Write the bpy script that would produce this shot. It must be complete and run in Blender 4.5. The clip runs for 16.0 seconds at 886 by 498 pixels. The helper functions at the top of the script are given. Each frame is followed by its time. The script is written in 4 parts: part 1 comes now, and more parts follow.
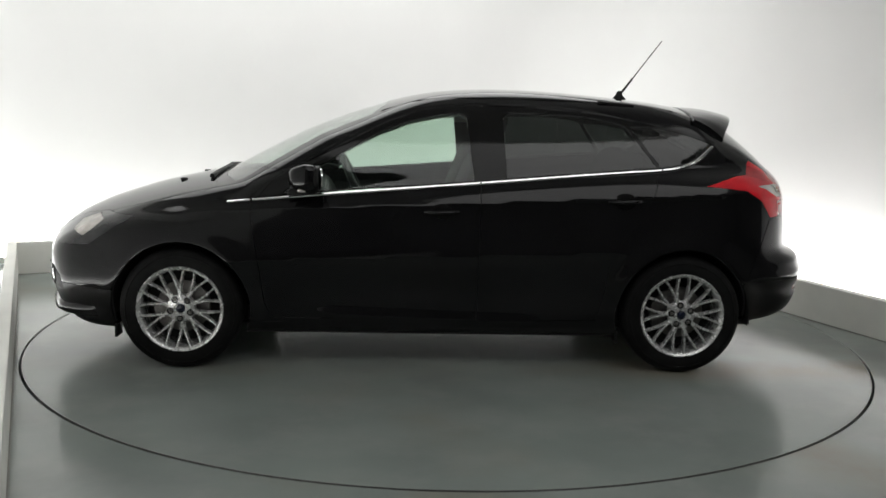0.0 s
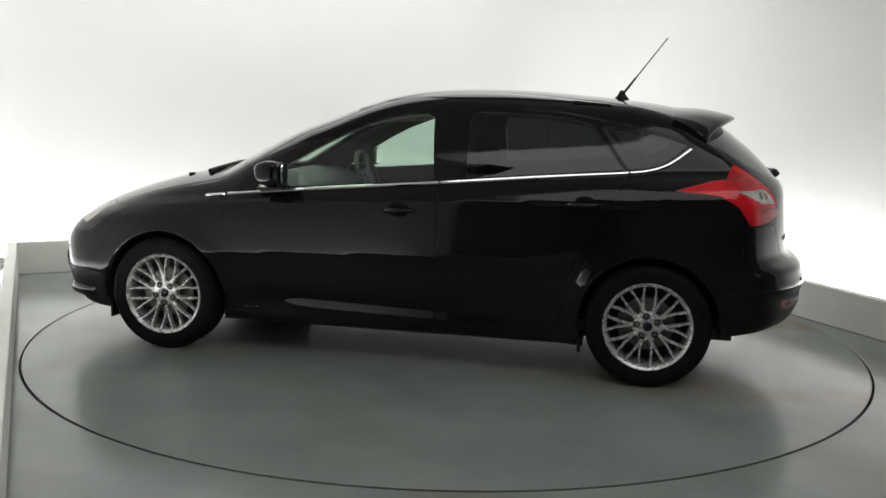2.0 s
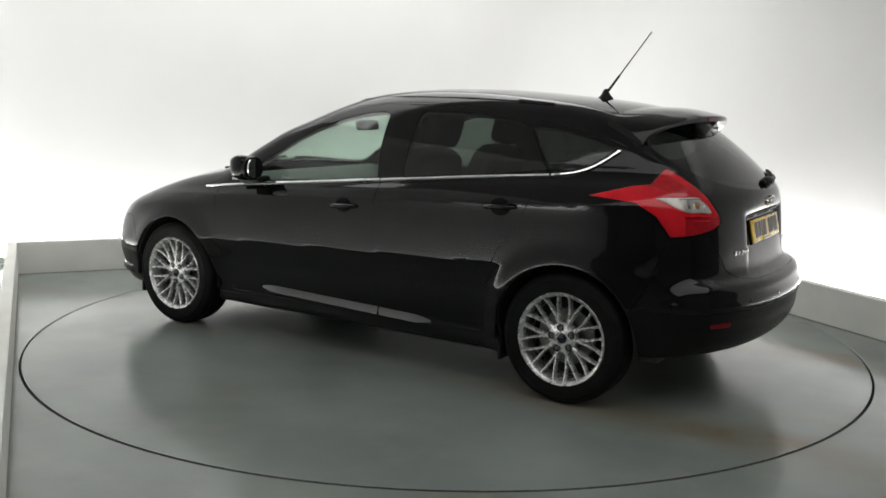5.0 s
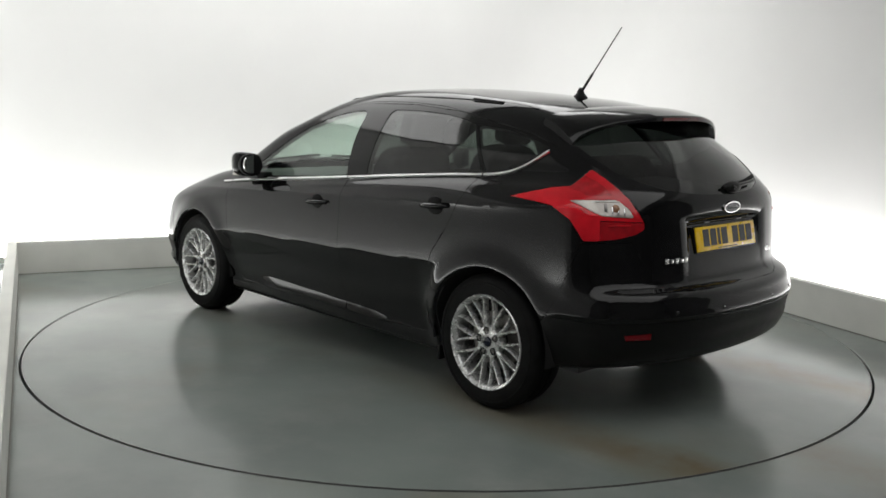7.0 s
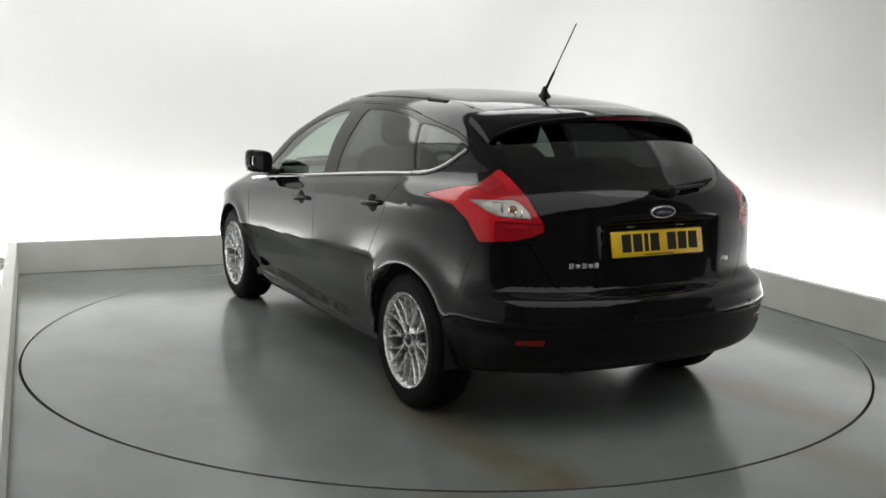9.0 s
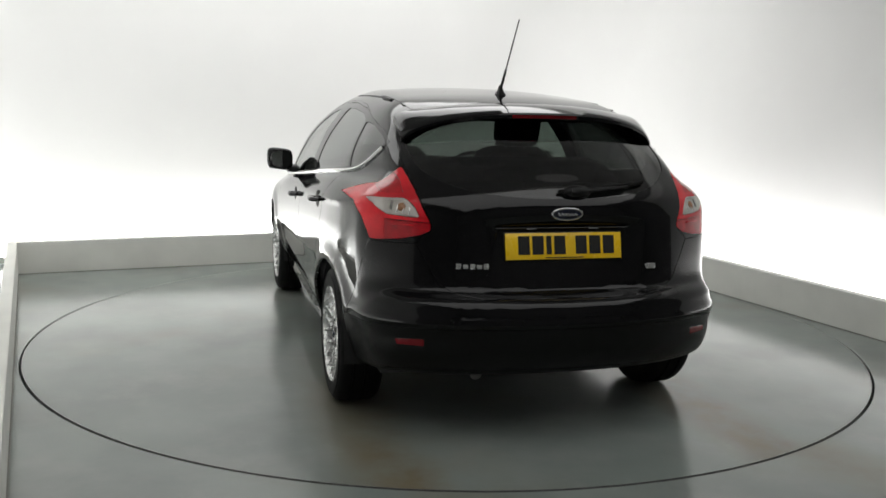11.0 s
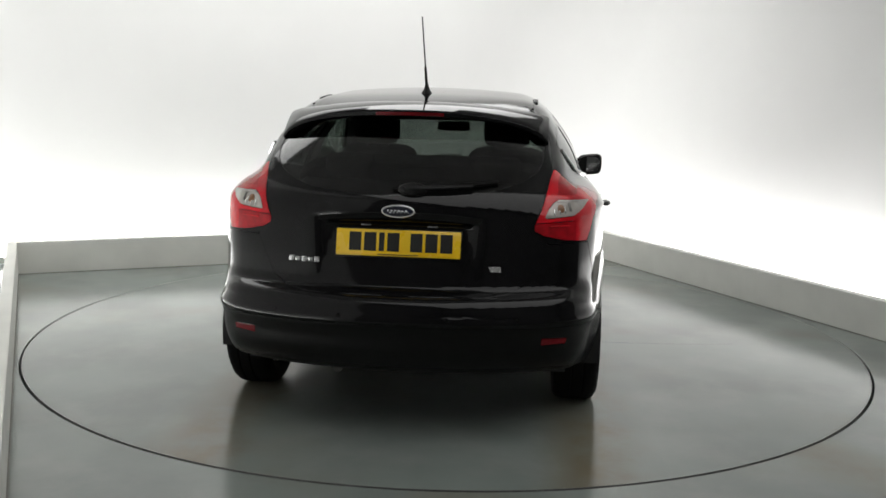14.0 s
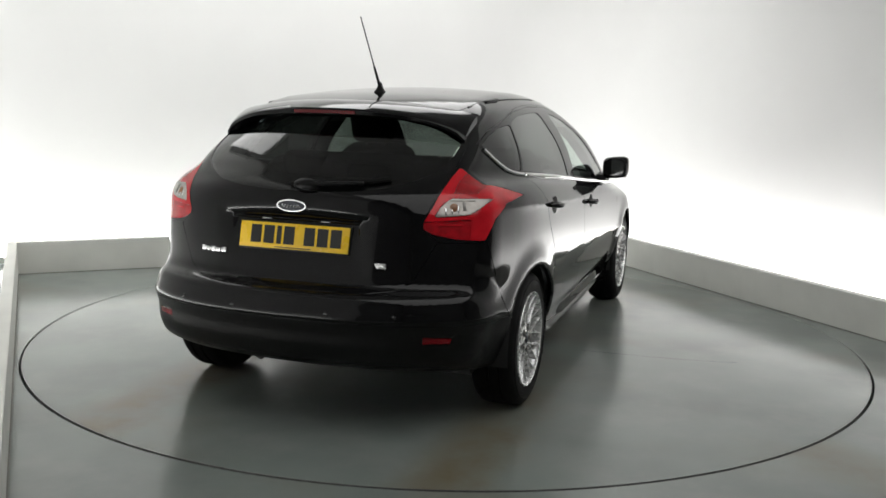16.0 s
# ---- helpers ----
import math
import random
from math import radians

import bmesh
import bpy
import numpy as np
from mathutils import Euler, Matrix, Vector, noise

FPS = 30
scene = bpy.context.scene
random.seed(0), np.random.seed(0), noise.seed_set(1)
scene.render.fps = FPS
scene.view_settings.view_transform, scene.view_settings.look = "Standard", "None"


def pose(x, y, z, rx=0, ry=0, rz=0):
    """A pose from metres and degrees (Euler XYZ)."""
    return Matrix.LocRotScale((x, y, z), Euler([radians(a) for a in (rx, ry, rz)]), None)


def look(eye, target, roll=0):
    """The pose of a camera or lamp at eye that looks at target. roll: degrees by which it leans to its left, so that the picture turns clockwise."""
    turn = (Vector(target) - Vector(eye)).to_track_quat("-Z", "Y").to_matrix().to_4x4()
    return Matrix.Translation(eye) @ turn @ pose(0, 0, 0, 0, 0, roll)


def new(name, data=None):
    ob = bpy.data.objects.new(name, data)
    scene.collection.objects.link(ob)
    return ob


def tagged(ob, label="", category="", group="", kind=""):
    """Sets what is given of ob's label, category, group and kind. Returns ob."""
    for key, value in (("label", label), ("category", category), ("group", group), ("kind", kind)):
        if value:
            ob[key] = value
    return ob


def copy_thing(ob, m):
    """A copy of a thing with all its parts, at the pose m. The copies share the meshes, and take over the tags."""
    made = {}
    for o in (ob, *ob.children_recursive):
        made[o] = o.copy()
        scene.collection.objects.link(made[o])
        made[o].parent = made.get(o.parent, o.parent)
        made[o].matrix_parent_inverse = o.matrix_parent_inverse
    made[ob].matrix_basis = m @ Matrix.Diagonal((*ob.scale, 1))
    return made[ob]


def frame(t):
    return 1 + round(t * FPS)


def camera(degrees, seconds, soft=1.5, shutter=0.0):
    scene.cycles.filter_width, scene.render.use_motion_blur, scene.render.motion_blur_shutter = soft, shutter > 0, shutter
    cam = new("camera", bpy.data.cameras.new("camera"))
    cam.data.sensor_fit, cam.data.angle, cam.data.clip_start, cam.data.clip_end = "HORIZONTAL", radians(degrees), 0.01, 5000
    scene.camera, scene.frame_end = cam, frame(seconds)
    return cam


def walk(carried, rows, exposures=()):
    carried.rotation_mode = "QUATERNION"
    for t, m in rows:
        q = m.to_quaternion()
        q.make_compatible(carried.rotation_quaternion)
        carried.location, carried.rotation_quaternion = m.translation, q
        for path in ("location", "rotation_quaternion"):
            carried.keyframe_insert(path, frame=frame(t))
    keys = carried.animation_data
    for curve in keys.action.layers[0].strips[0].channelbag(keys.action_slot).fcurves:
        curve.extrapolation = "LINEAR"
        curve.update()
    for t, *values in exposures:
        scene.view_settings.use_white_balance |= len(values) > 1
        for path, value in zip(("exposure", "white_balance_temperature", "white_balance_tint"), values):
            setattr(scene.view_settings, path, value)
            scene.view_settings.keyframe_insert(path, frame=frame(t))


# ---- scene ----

# ---- camera ----
cam = camera(51.37, 16.0, soft=1.6)
CAM = look((0, -5.6625, 1.41807), (-.03062, -.72570, .62644), 1.418)
walk(cam, [(0, CAM), (16, CAM)], exposures=[(0, 0.0, 6500, 10), (16, 0.0, 6500, 10)])

# ---- the studio: axes turned with the room ----
ROOM = pose(0, 0, 0, 0, 0, 24.5)
LEFT, RIGHT, BACK, FRONT = -2.482, 2.480, 2.655, -6.6   # inner faces of the kerbs, and the far end behind the camera
GAP = .62                                             # lighting trough between kerb and wall
RING = 2.4536                                         # turntable radius
TOP = 3.5

# ---- light ----
world = bpy.data.worlds.new("world")
scene.world = world
world.use_nodes = True
world.node_tree.nodes["Background"].inputs[0].default_value = (.8, .85, .9, 1)
world.node_tree.nodes["Background"].inputs[1].default_value = .02


def area(name, m, sx, sy, power, colour=(1, 1, 1), spread=180):
    d = bpy.data.lights.new(name, "AREA")
    d.shape, d.size, d.size_y, d.energy, d.color, d.spread = "RECTANGLE", sx, sy, power, colour, radians(spread)
    ob = new(name, d)
    ob.matrix_world = ROOM @ m
    return ob


TROUGH = .50                                          # lamps lie on the trough floor, behind the kerb
area("trough_lamp_back", pose(0, BACK + TROUGH, .06, 180 - 12, 0, 0), 5.2, .10, 58, (1, 1, .985))
area("trough_lamp_left", pose(LEFT - TROUGH, -.05, .06, 180, 12 * -1, 0), .10, 5.6, 52, (.99, 1, .98))
area("trough_lamp_right", pose(RIGHT + TROUGH - .07, -.3, .06, 180, 12, 0), .10, 5.6, 61, (1, .985, .98))
# two unseen overhead fills, added to brighten the floor and the car
area("ceiling_fill_front", pose(-.2, -4.0, TOP - .16), 4.6, 3.6, 60, (1, 1, .99))
area("ceiling_fill_rear", pose(-.2, 1.75, TOP - .16), 4.6, 2.2, 62, (1, 1, .99))

# ---- materials ----
def material(name, colour, rough=.5, metal=0.0, coat=0.0, vary=.12, scale=6.0, bump=0.0, fine=90.0, spec=.5, rough_vary=.08, tint=None):
    """Principled surface with variation at two scales, in object space."""
    m = bpy.data.materials.new(name)
    m.use_nodes = True
    nt = m.node_tree
    b = nt.nodes["Principled BSDF"]
    b.inputs["Metallic"].default_value = metal
    b.inputs["Coat Weight"].default_value = coat
    b.inputs["Coat Roughness"].default_value = .03
    b.inputs["Specular IOR Level"].default_value = spec
    co = nt.nodes.new("ShaderNodeTexCoord")
    n1, n2 = nt.nodes.new("ShaderNodeTexNoise"), nt.nodes.new("ShaderNodeTexNoise")
    n1.inputs["Scale"].default_value, n2.inputs["Scale"].default_value = scale, fine
    n1.inputs["Detail"].default_value, n2.inputs["Detail"].default_value = 5, 3
    for n in (n1, n2):
        nt.links.new(co.outputs["Object"], n.inputs["Vector"])
    mix = nt.nodes.new("ShaderNodeMix")
    mix.data_type = "RGBA"
    c = np.array(colour)
    other = c * (1 - vary) if tint is None else np.array(tint)
    mix.inputs[6].default_value = (*c, 1)
    mix.inputs[7].default_value = (*other, 1)
    ramp = nt.nodes.new("ShaderNodeMapRange")
    ramp.inputs[1].default_value, ramp.inputs[2].default_value = .35, .68
    nt.links.new(n1.outputs["Fac"], ramp.inputs[0])
    nt.links.new(ramp.outputs[0], mix.inputs[0])
    nt.links.new(mix.outputs[2], b.inputs["Base Color"])
    mr = nt.nodes.new("ShaderNodeMapRange")
    mr.inputs[3].default_value, mr.inputs[4].default_value = max(rough - rough_vary, 0), min(rough + rough_vary, 1)
    nt.links.new(n1.outputs["Fac"], mr.inputs[0])
    nt.links.new(mr.outputs[0], b.inputs["Roughness"])
    if bump:
        bp = nt.nodes.new("ShaderNodeBump")
        bp.inputs["Strength"].default_value, bp.inputs["Distance"].default_value = bump, .002
        nt.links.new(n2.outputs["Fac"], bp.inputs["Height"])
        nt.links.new(bp.outputs[0], b.inputs["Normal"])
    return m


def glass(name, tint, gloss=1.0):
    """A thin tinted pane: clear through, with a Fresnel gloss."""
    m = bpy.data.materials.new(name)
    m.use_nodes = True
    nt = m.node_tree
    nt.nodes.remove(nt.nodes["Principled BSDF"])
    t, g, mix, f, pw, ma = (nt.nodes.new("ShaderNode" + k) for k in ("BsdfTransparent", "BsdfGlossy", "MixShader", "LayerWeight", "Math", "Math"))
    t.inputs[0].default_value = (*tint, 1)
    g.inputs["Roughness"].default_value = .01
    g.inputs["Color"].default_value = (gloss, gloss, gloss, 1)
    f.inputs["Blend"].default_value = .5
    pw.operation, ma.operation = "POWER", "MULTIPLY_ADD"
    pw.inputs[1].default_value, ma.inputs[1].default_value, ma.inputs[2].default_value = 4, .90, .052
    nt.links.new(f.outputs["Facing"], pw.inputs[0])
    nt.links.new(pw.outputs[0], ma.inputs[0])
    nt.links.new(ma.outputs[0], mix.inputs[0])
    nt.links.new(t.outputs[0], mix.inputs[1])
    nt.links.new(g.outputs[0], mix.inputs[2])
    nt.links.new(mix.outputs[0], nt.nodes["Material Output"].inputs[0])
    return m


PAINT = material("black_paint", (.0045, .0045, .005), .050, 0, 0, .3, 3, .006, 900, .31, .02)
PLASTIC = material("black_plastic", (.007, .007, .007), .38, 0, 0, .3, 20, .2, 700, .18)
GLOSSBLACK = material("gloss_black", (.005, .005, .005), .10, 0, 0, .2, 8, 0, 90, .25)
RUBBER = material("rubber", (.008, .008, .008), .66, 0, 0, .35, 14, .35, 260, .10)
ALLOY = material("alloy", (.66, .66, .655), .27, .65, 0, .18, 30, .05, 400)
CHROME = material("chrome", (.86, .86, .86), .10, 1, 0, .05, 20, 0, 400, .5, .04)
STEEL = material("brake_steel", (.22, .21, .20), .42, .9, 0, .4, 30, .1, 300)
LAMP_RED = material("lamp_red", (.62, .008, .018), .12, 0, 0, .30, 9, 0, 300, .5, .04)
LAMP_DARK = material("lamp_dark_red", (.20, .003, .008), .16, 0, 0, .3, 9)
FOG = material("fog_lamp_glass", (.42, .42, .42), .10, .6, 0, .4, 14, 0, 200)
LAMP_CLEAR = material("lamp_clear", (.52, .485, .45), .16, .25, 0, .35, 14, 0, 200)
HEADLAMP_GLASS = material("headlamp_glass", (.035, .035, .036), .06, .2, 0, .5, 16, 0, 200)
PLATE = material("plate_yellow", (.86, .55, .015), .28, 0, .4, .10, 10, .05, 300)
BAR = material("plate_black", (.01, .01, .01), .4)
CLOTH = material("seat_cloth", (.035, .035, .037), .85, 0, 0, .35, 25, .5, 500)
TRIM = material("interior_trim", (.045, .045, .047), .6, 0, 0, .3, 12, .3, 400)
HEADLINING = material("headlining", (.30, .30, .29), .9, 0, 0, .12, 18, .3, 500)
GLASS = glass("window_glass", (.66, .78, .70))
GLASS_DARK = glass("privacy_glass", (.095, .106, .100), .9)
SCREEN = glass("windscreen_glass", (.70, .80, .74))
WALL = material("white_paint", (.80, .80, .79), .85, 0, 0, .03, 1.2, .12, 60, .2)
KERB = material("kerb_paint", (.75, .75, .705), .6, 0, 0, .10, 3.0, .15, 120, .3)
CEIL = material("grey_ceiling", (.32, .32, .316), .9, 0, 0, .15, 2.0, .2, 60, .1)
# for unseen walls round the camera; toned to set the paint's dark reflections
DARK = material("unseen_dark_wall", (.20, .20, .20), .9, 0, 0, .25, 2.0, .3, 80, .1)
FOOT_LINE = material("kerb_foot_line", (.16, .155, .135), .7)
PIT = material("gap_black", (.006, .006, .006), .8)
ALU = material("edge_metal", (.16, .16, .155), .4, .6, 0, .3, 40)


def floor_material(name, disc):
    """Grey painted concrete, worn glossy, with scuffs; tyre tracks run on where cars drive in."""
    m = material(name, (.207, .236, .218), .180, 0, 0, .18, 1.3, 0, 55, .5, .05)
    nt = m.node_tree
    b = nt.nodes["Principled BSDF"]
    co = next(n for n in nt.nodes if n.type == "TEX_COORD")
    base = b.inputs["Base Color"].links[0].from_socket
    for n in nt.nodes:
        if n.type == "TEX_NOISE":
            n.inputs["Detail"].default_value = 2
    n3 = nt.nodes.new("ShaderNodeTexNoise")
    n3.inputs["Scale"].default_value, n3.inputs["Detail"].default_value, n3.inputs["Roughness"].default_value = 2.2, 6, .6
    nt.links.new(co.outputs["Object"], n3.inputs["Vector"])
    for n in nt.nodes:
        if n.type == "MAP_RANGE":
            n.interpolation_type = "SMOOTHSTEP"
    scuff = nt.nodes.new("ShaderNodeMapRange")
    scuff.interpolation_type = "SMOOTHSTEP"
    scuff.inputs[1].default_value, scuff.inputs[2].default_value, scuff.inputs[4].default_value = .40, .80, .5
    nt.links.new(n3.outputs["Fac"], scuff.inputs[0])
    mix = nt.nodes.new("ShaderNodeMix")
    mix.data_type = "RGBA"
    mix.inputs[7].default_value = (.275, .282, .265, 1)
    nt.links.new(scuff.outputs[0], mix.inputs[0])
    nt.links.new(base, mix.inputs[6])
    out = mix.outputs[2]
    n4 = nt.nodes.new("ShaderNodeTexNoise")
    n4.inputs["Scale"].default_value, n4.inputs["Detail"].default_value = .85, 5
    nt.links.new(co.outputs["Object"], n4.inputs["Vector"])
    stain = nt.nodes.new("ShaderNodeMapRange")
    stain.interpolation_type = "SMOOTHSTEP"
    for i, v in ((1, .48), (2, .74), (3, 0), (4, .5)):
        stain.inputs[i].default_value = v
    nt.links.new(n4.outputs["Fac"], stain.inputs[0])
    mix4 = nt.nodes.new("ShaderNodeMix")
    mix4.data_type = "RGBA"
    mix4.inputs[7].default_value = (.185, .165, .125, 1)
    nt.links.new(stain.outputs[0], mix4.inputs[0])
    nt.links.new(out, mix4.inputs[6])
    out = mix4.outputs[2]
    # two rusty tracks where cars drive on, either side of the middle
    sep, absn = nt.nodes.new("ShaderNodeSeparateXYZ"), nt.nodes.new("ShaderNodeMath")
    nt.links.new(co.outputs["Object"], sep.inputs[0])
    absn.operation = "ABSOLUTE"
    wob = nt.nodes.new("ShaderNodeMath")
    wob.operation = "MULTIPLY_ADD"
    nt.links.new(n3.outputs["Fac"], wob.inputs[0])
    wob.inputs[1].default_value = .25
    nt.links.new(sep.outputs["Y" if disc else "X"], wob.inputs[2])
    off = nt.nodes.new("ShaderNodeMath")
    off.operation = "SUBTRACT"
    nt.links.new(wob.outputs[0], off.inputs[0])
    off.inputs[1].default_value = .175 if disc else -.035
    nt.links.new(off.outputs[0], absn.inputs[0])
    band = nt.nodes.new("ShaderNodeMapRange")
    band.interpolation_type = "SMOOTHSTEP"
    for i, v in ((1, .52), (2, .78), (3, 0), (4, 1)):
        band.inputs[i].default_value = v
    nt.links.new(absn.outputs[0], band.inputs[0])
    band2 = nt.nodes.new("ShaderNodeMapRange")
    band2.interpolation_type = "SMOOTHSTEP"
    for i, v in ((1, .84), (2, 1.10), (3, 1), (4, 0)):
        band2.inputs[i].default_value = v
    nt.links.new(absn.outputs[0], band2.inputs[0])
    mul = nt.nodes.new("ShaderNodeMath")
    mul.operation = "MULTIPLY"
    nt.links.new(band.outputs[0], mul.inputs[0])
    nt.links.new(band2.outputs[0], mul.inputs[1])
    mul2 = nt.nodes.new("ShaderNodeMath")
    mul2.operation = "MULTIPLY"
    nt.links.new(mul.outputs[0], mul2.inputs[0])
    fade = nt.nodes.new("ShaderNodeMapRange")
    for i, v in ((1, -.2), (2, -1.7), (3, .12), (4, 1.0)) if disc else ((1, -1.6), (2, -2.7), (3, 0), (4, .8)):
        fade.inputs[i].default_value = v
    nt.links.new(sep.outputs["X" if disc else "Y"], fade.inputs[0])
    patch = nt.nodes.new("ShaderNodeMapRange")
    for i, v in ((1, .38), (2, .62), (3, .5), (4, 1.0)):
        patch.inputs[i].default_value = v
    nt.links.new(n3.outputs["Fac"], patch.inputs[0])
    both = nt.nodes.new("ShaderNodeMath")
    both.operation = "MULTIPLY"
    nt.links.new(fade.outputs[0], both.inputs[0])
    nt.links.new(patch.outputs[0], both.inputs[1])
    nt.links.new(both.outputs[0], mul2.inputs[1])
    mix2 = nt.nodes.new("ShaderNodeMix")
    mix2.data_type = "RGBA"
    mix2.inputs[7].default_value = (.158, .136, .092, 1)
    nt.links.new(mul2.outputs[0], mix2.inputs[0])
    nt.links.new(out, mix2.inputs[6])
    out = mix2.outputs[2]
    nt.links.new(out, b.inputs["Base Color"])
    return m


FLOOR = floor_material("painted_floor", False)
DISC = floor_material("painted_disc", True)


# ---- mesh helpers ----
def mesh_of(name, verts, faces, mat, smooth=True):
    me = bpy.data.meshes.new(name)
    me.from_pydata([tuple(map(float, v)) for v in verts], [], [tuple(map(int, f)) for f in faces])
    me.materials.append(mat)
    me.polygons.foreach_set("use_smooth", [smooth] * len(me.polygons))
    me.update()
    return me


def thing(name, verts, faces, mat, label="", category="", kind="", group="", m=None, smooth=True):
    ob = new(name, mesh_of(name, verts, faces, mat, smooth))
    if m is not None:
        ob.matrix_world = m
    return tagged(ob, label, category, group, kind)


def put(name, data, parent, label="", m=None):
    """One mesh object under a thing or under a part."""
    ob = new(name, data)
    ob.parent = parent
    if m is not None:
        ob.matrix_basis = m
    return tagged(ob, label)


def part(name, bm, mat, parent, label="", m=None, bevel=0.0, segments=2, smooth=True):
    """A bmesh as one mesh object under a thing or part."""
    if bevel:
        edges = [e for e in bm.edges if len(e.link_faces) == 2 and e.calc_face_angle(0) > .5]
        bmesh.ops.bevel(bm, geom=edges, offset=bevel, segments=segments, affect="EDGES", profile=.5, clamp_overlap=True)
    bmesh.ops.recalc_face_normals(bm, faces=bm.faces)
    me = bpy.data.meshes.new(name)
    bm.to_mesh(me)
    bm.free()
    me.materials.append(mat)
    me.polygons.foreach_set("use_smooth", [smooth] * len(me.polygons))
    if smooth:
        me.set_sharp_from_angle(angle=radians(38))
    return put(name, me, parent, label, m)


def box(x0, x1, y0, y1, z0, z1, m=None):
    bm = bmesh.new()
    bmesh.ops.create_cube(bm, size=1, matrix=Matrix.Translation(((x0+x1)/2, (y0+y1)/2, (z0+z1)/2)) @ Matrix.Diagonal((x1-x0, y1-y0, z1-z0, 1)))
    if m is not None:
        bm.transform(m)
    return bm


def prism(outline, lo, hi, axis=1):
    """An outline (two coordinates) carried along an axis from lo to hi."""
    bm = bmesh.new()
    def at(p, d):
        q = list(p)
        q.insert(axis, d)
        return bm.verts.new(q)
    a, b = [at(p, lo) for p in outline], [at(p, hi) for p in outline]
    n = len(outline)
    bm.faces.new(a)
    bm.faces.new(b[::-1])
    for i in range(n):
        bm.faces.new((a[i], b[i], b[(i+1) % n], a[(i+1) % n]))
    bmesh.ops.recalc_face_normals(bm, faces=bm.faces)
    return bm


def lathe(profile, n=64, axis="y", sweep=360.0, start=0.0):
    """(radius, offset) pairs turned round an axis."""
    bm = bmesh.new()
    closed = sweep >= 360
    rows = []
    for i in range(n if closed else n + 1):
        a = radians(start + sweep * i / n)
        c, s = math.cos(a), math.sin(a)
        rows.append([bm.verts.new((r*c, o, r*s) if axis == "y" else (r*c, r*s, o) if axis == "z" else (o, r*c, r*s)) for r, o in profile])
    for i in range(n):
        a, b = rows[i], rows[(i+1) % len(rows)]
        for j in range(len(profile) - 1):
            bm.faces.new((a[j], a[j+1], b[j+1], b[j]))
    bmesh.ops.remove_doubles(bm, verts=bm.verts, dist=1e-6)
    return bm


def tube(points, radius, n=10, flat=1.0):
    """A round bar along points; radius may be a list."""
    P = [Vector(p) for p in points]
    bm, rows = bmesh.new(), []
    for i, p in enumerate(P):
        d = (P[min(i+1, len(P)-1)] - P[max(i-1, 0)]).normalized()
        u = d.cross(Vector((0, 0, 1)))
        u = u.normalized() if u.length > 1e-4 else Vector((1, 0, 0))
        v = d.cross(u)
        r = radius[i] if isinstance(radius, (list, tuple)) else radius
        rows.append([bm.verts.new(p + u * r * math.cos(2*math.pi*k/n) + v * r * flat * math.sin(2*math.pi*k/n)) for k in range(n)])
    for a, b in zip(rows, rows[1:]):
        for k in range(n):
            bm.faces.new((a[k], a[(k+1) % n], b[(k+1) % n], b[k]))
    bm.faces.new(rows[0][::-1])
    bm.faces.new(rows[-1])
    return bm


# ---- the studio's structure ----
def wall_path():
    """Plan of the wall round three sides, with rounded corners."""
    l, r, b, rad = LEFT - GAP, RIGHT + GAP, BACK + GAP, .9
    pts = [(r, FRONT)] + [(r, FRONT + (b - rad - FRONT) * i / 20) for i in range(1, 21)]
    pts += [(r - rad + rad * math.cos(a), b - rad + rad * math.sin(a)) for a in np.linspace(0, math.pi/2, 13)[1:]]
    pts += [(r - rad + (l - r + 2*rad) * i / 12, b) for i in range(1, 13)]
    pts += [(l + rad - rad * math.sin(a), b - rad + rad * math.cos(a)) for a in np.linspace(0, math.pi/2, 13)[1:]]
    pts += [(l, b - rad + (FRONT - b + rad) * i / 20) for i in range(1, 21)]
    return pts


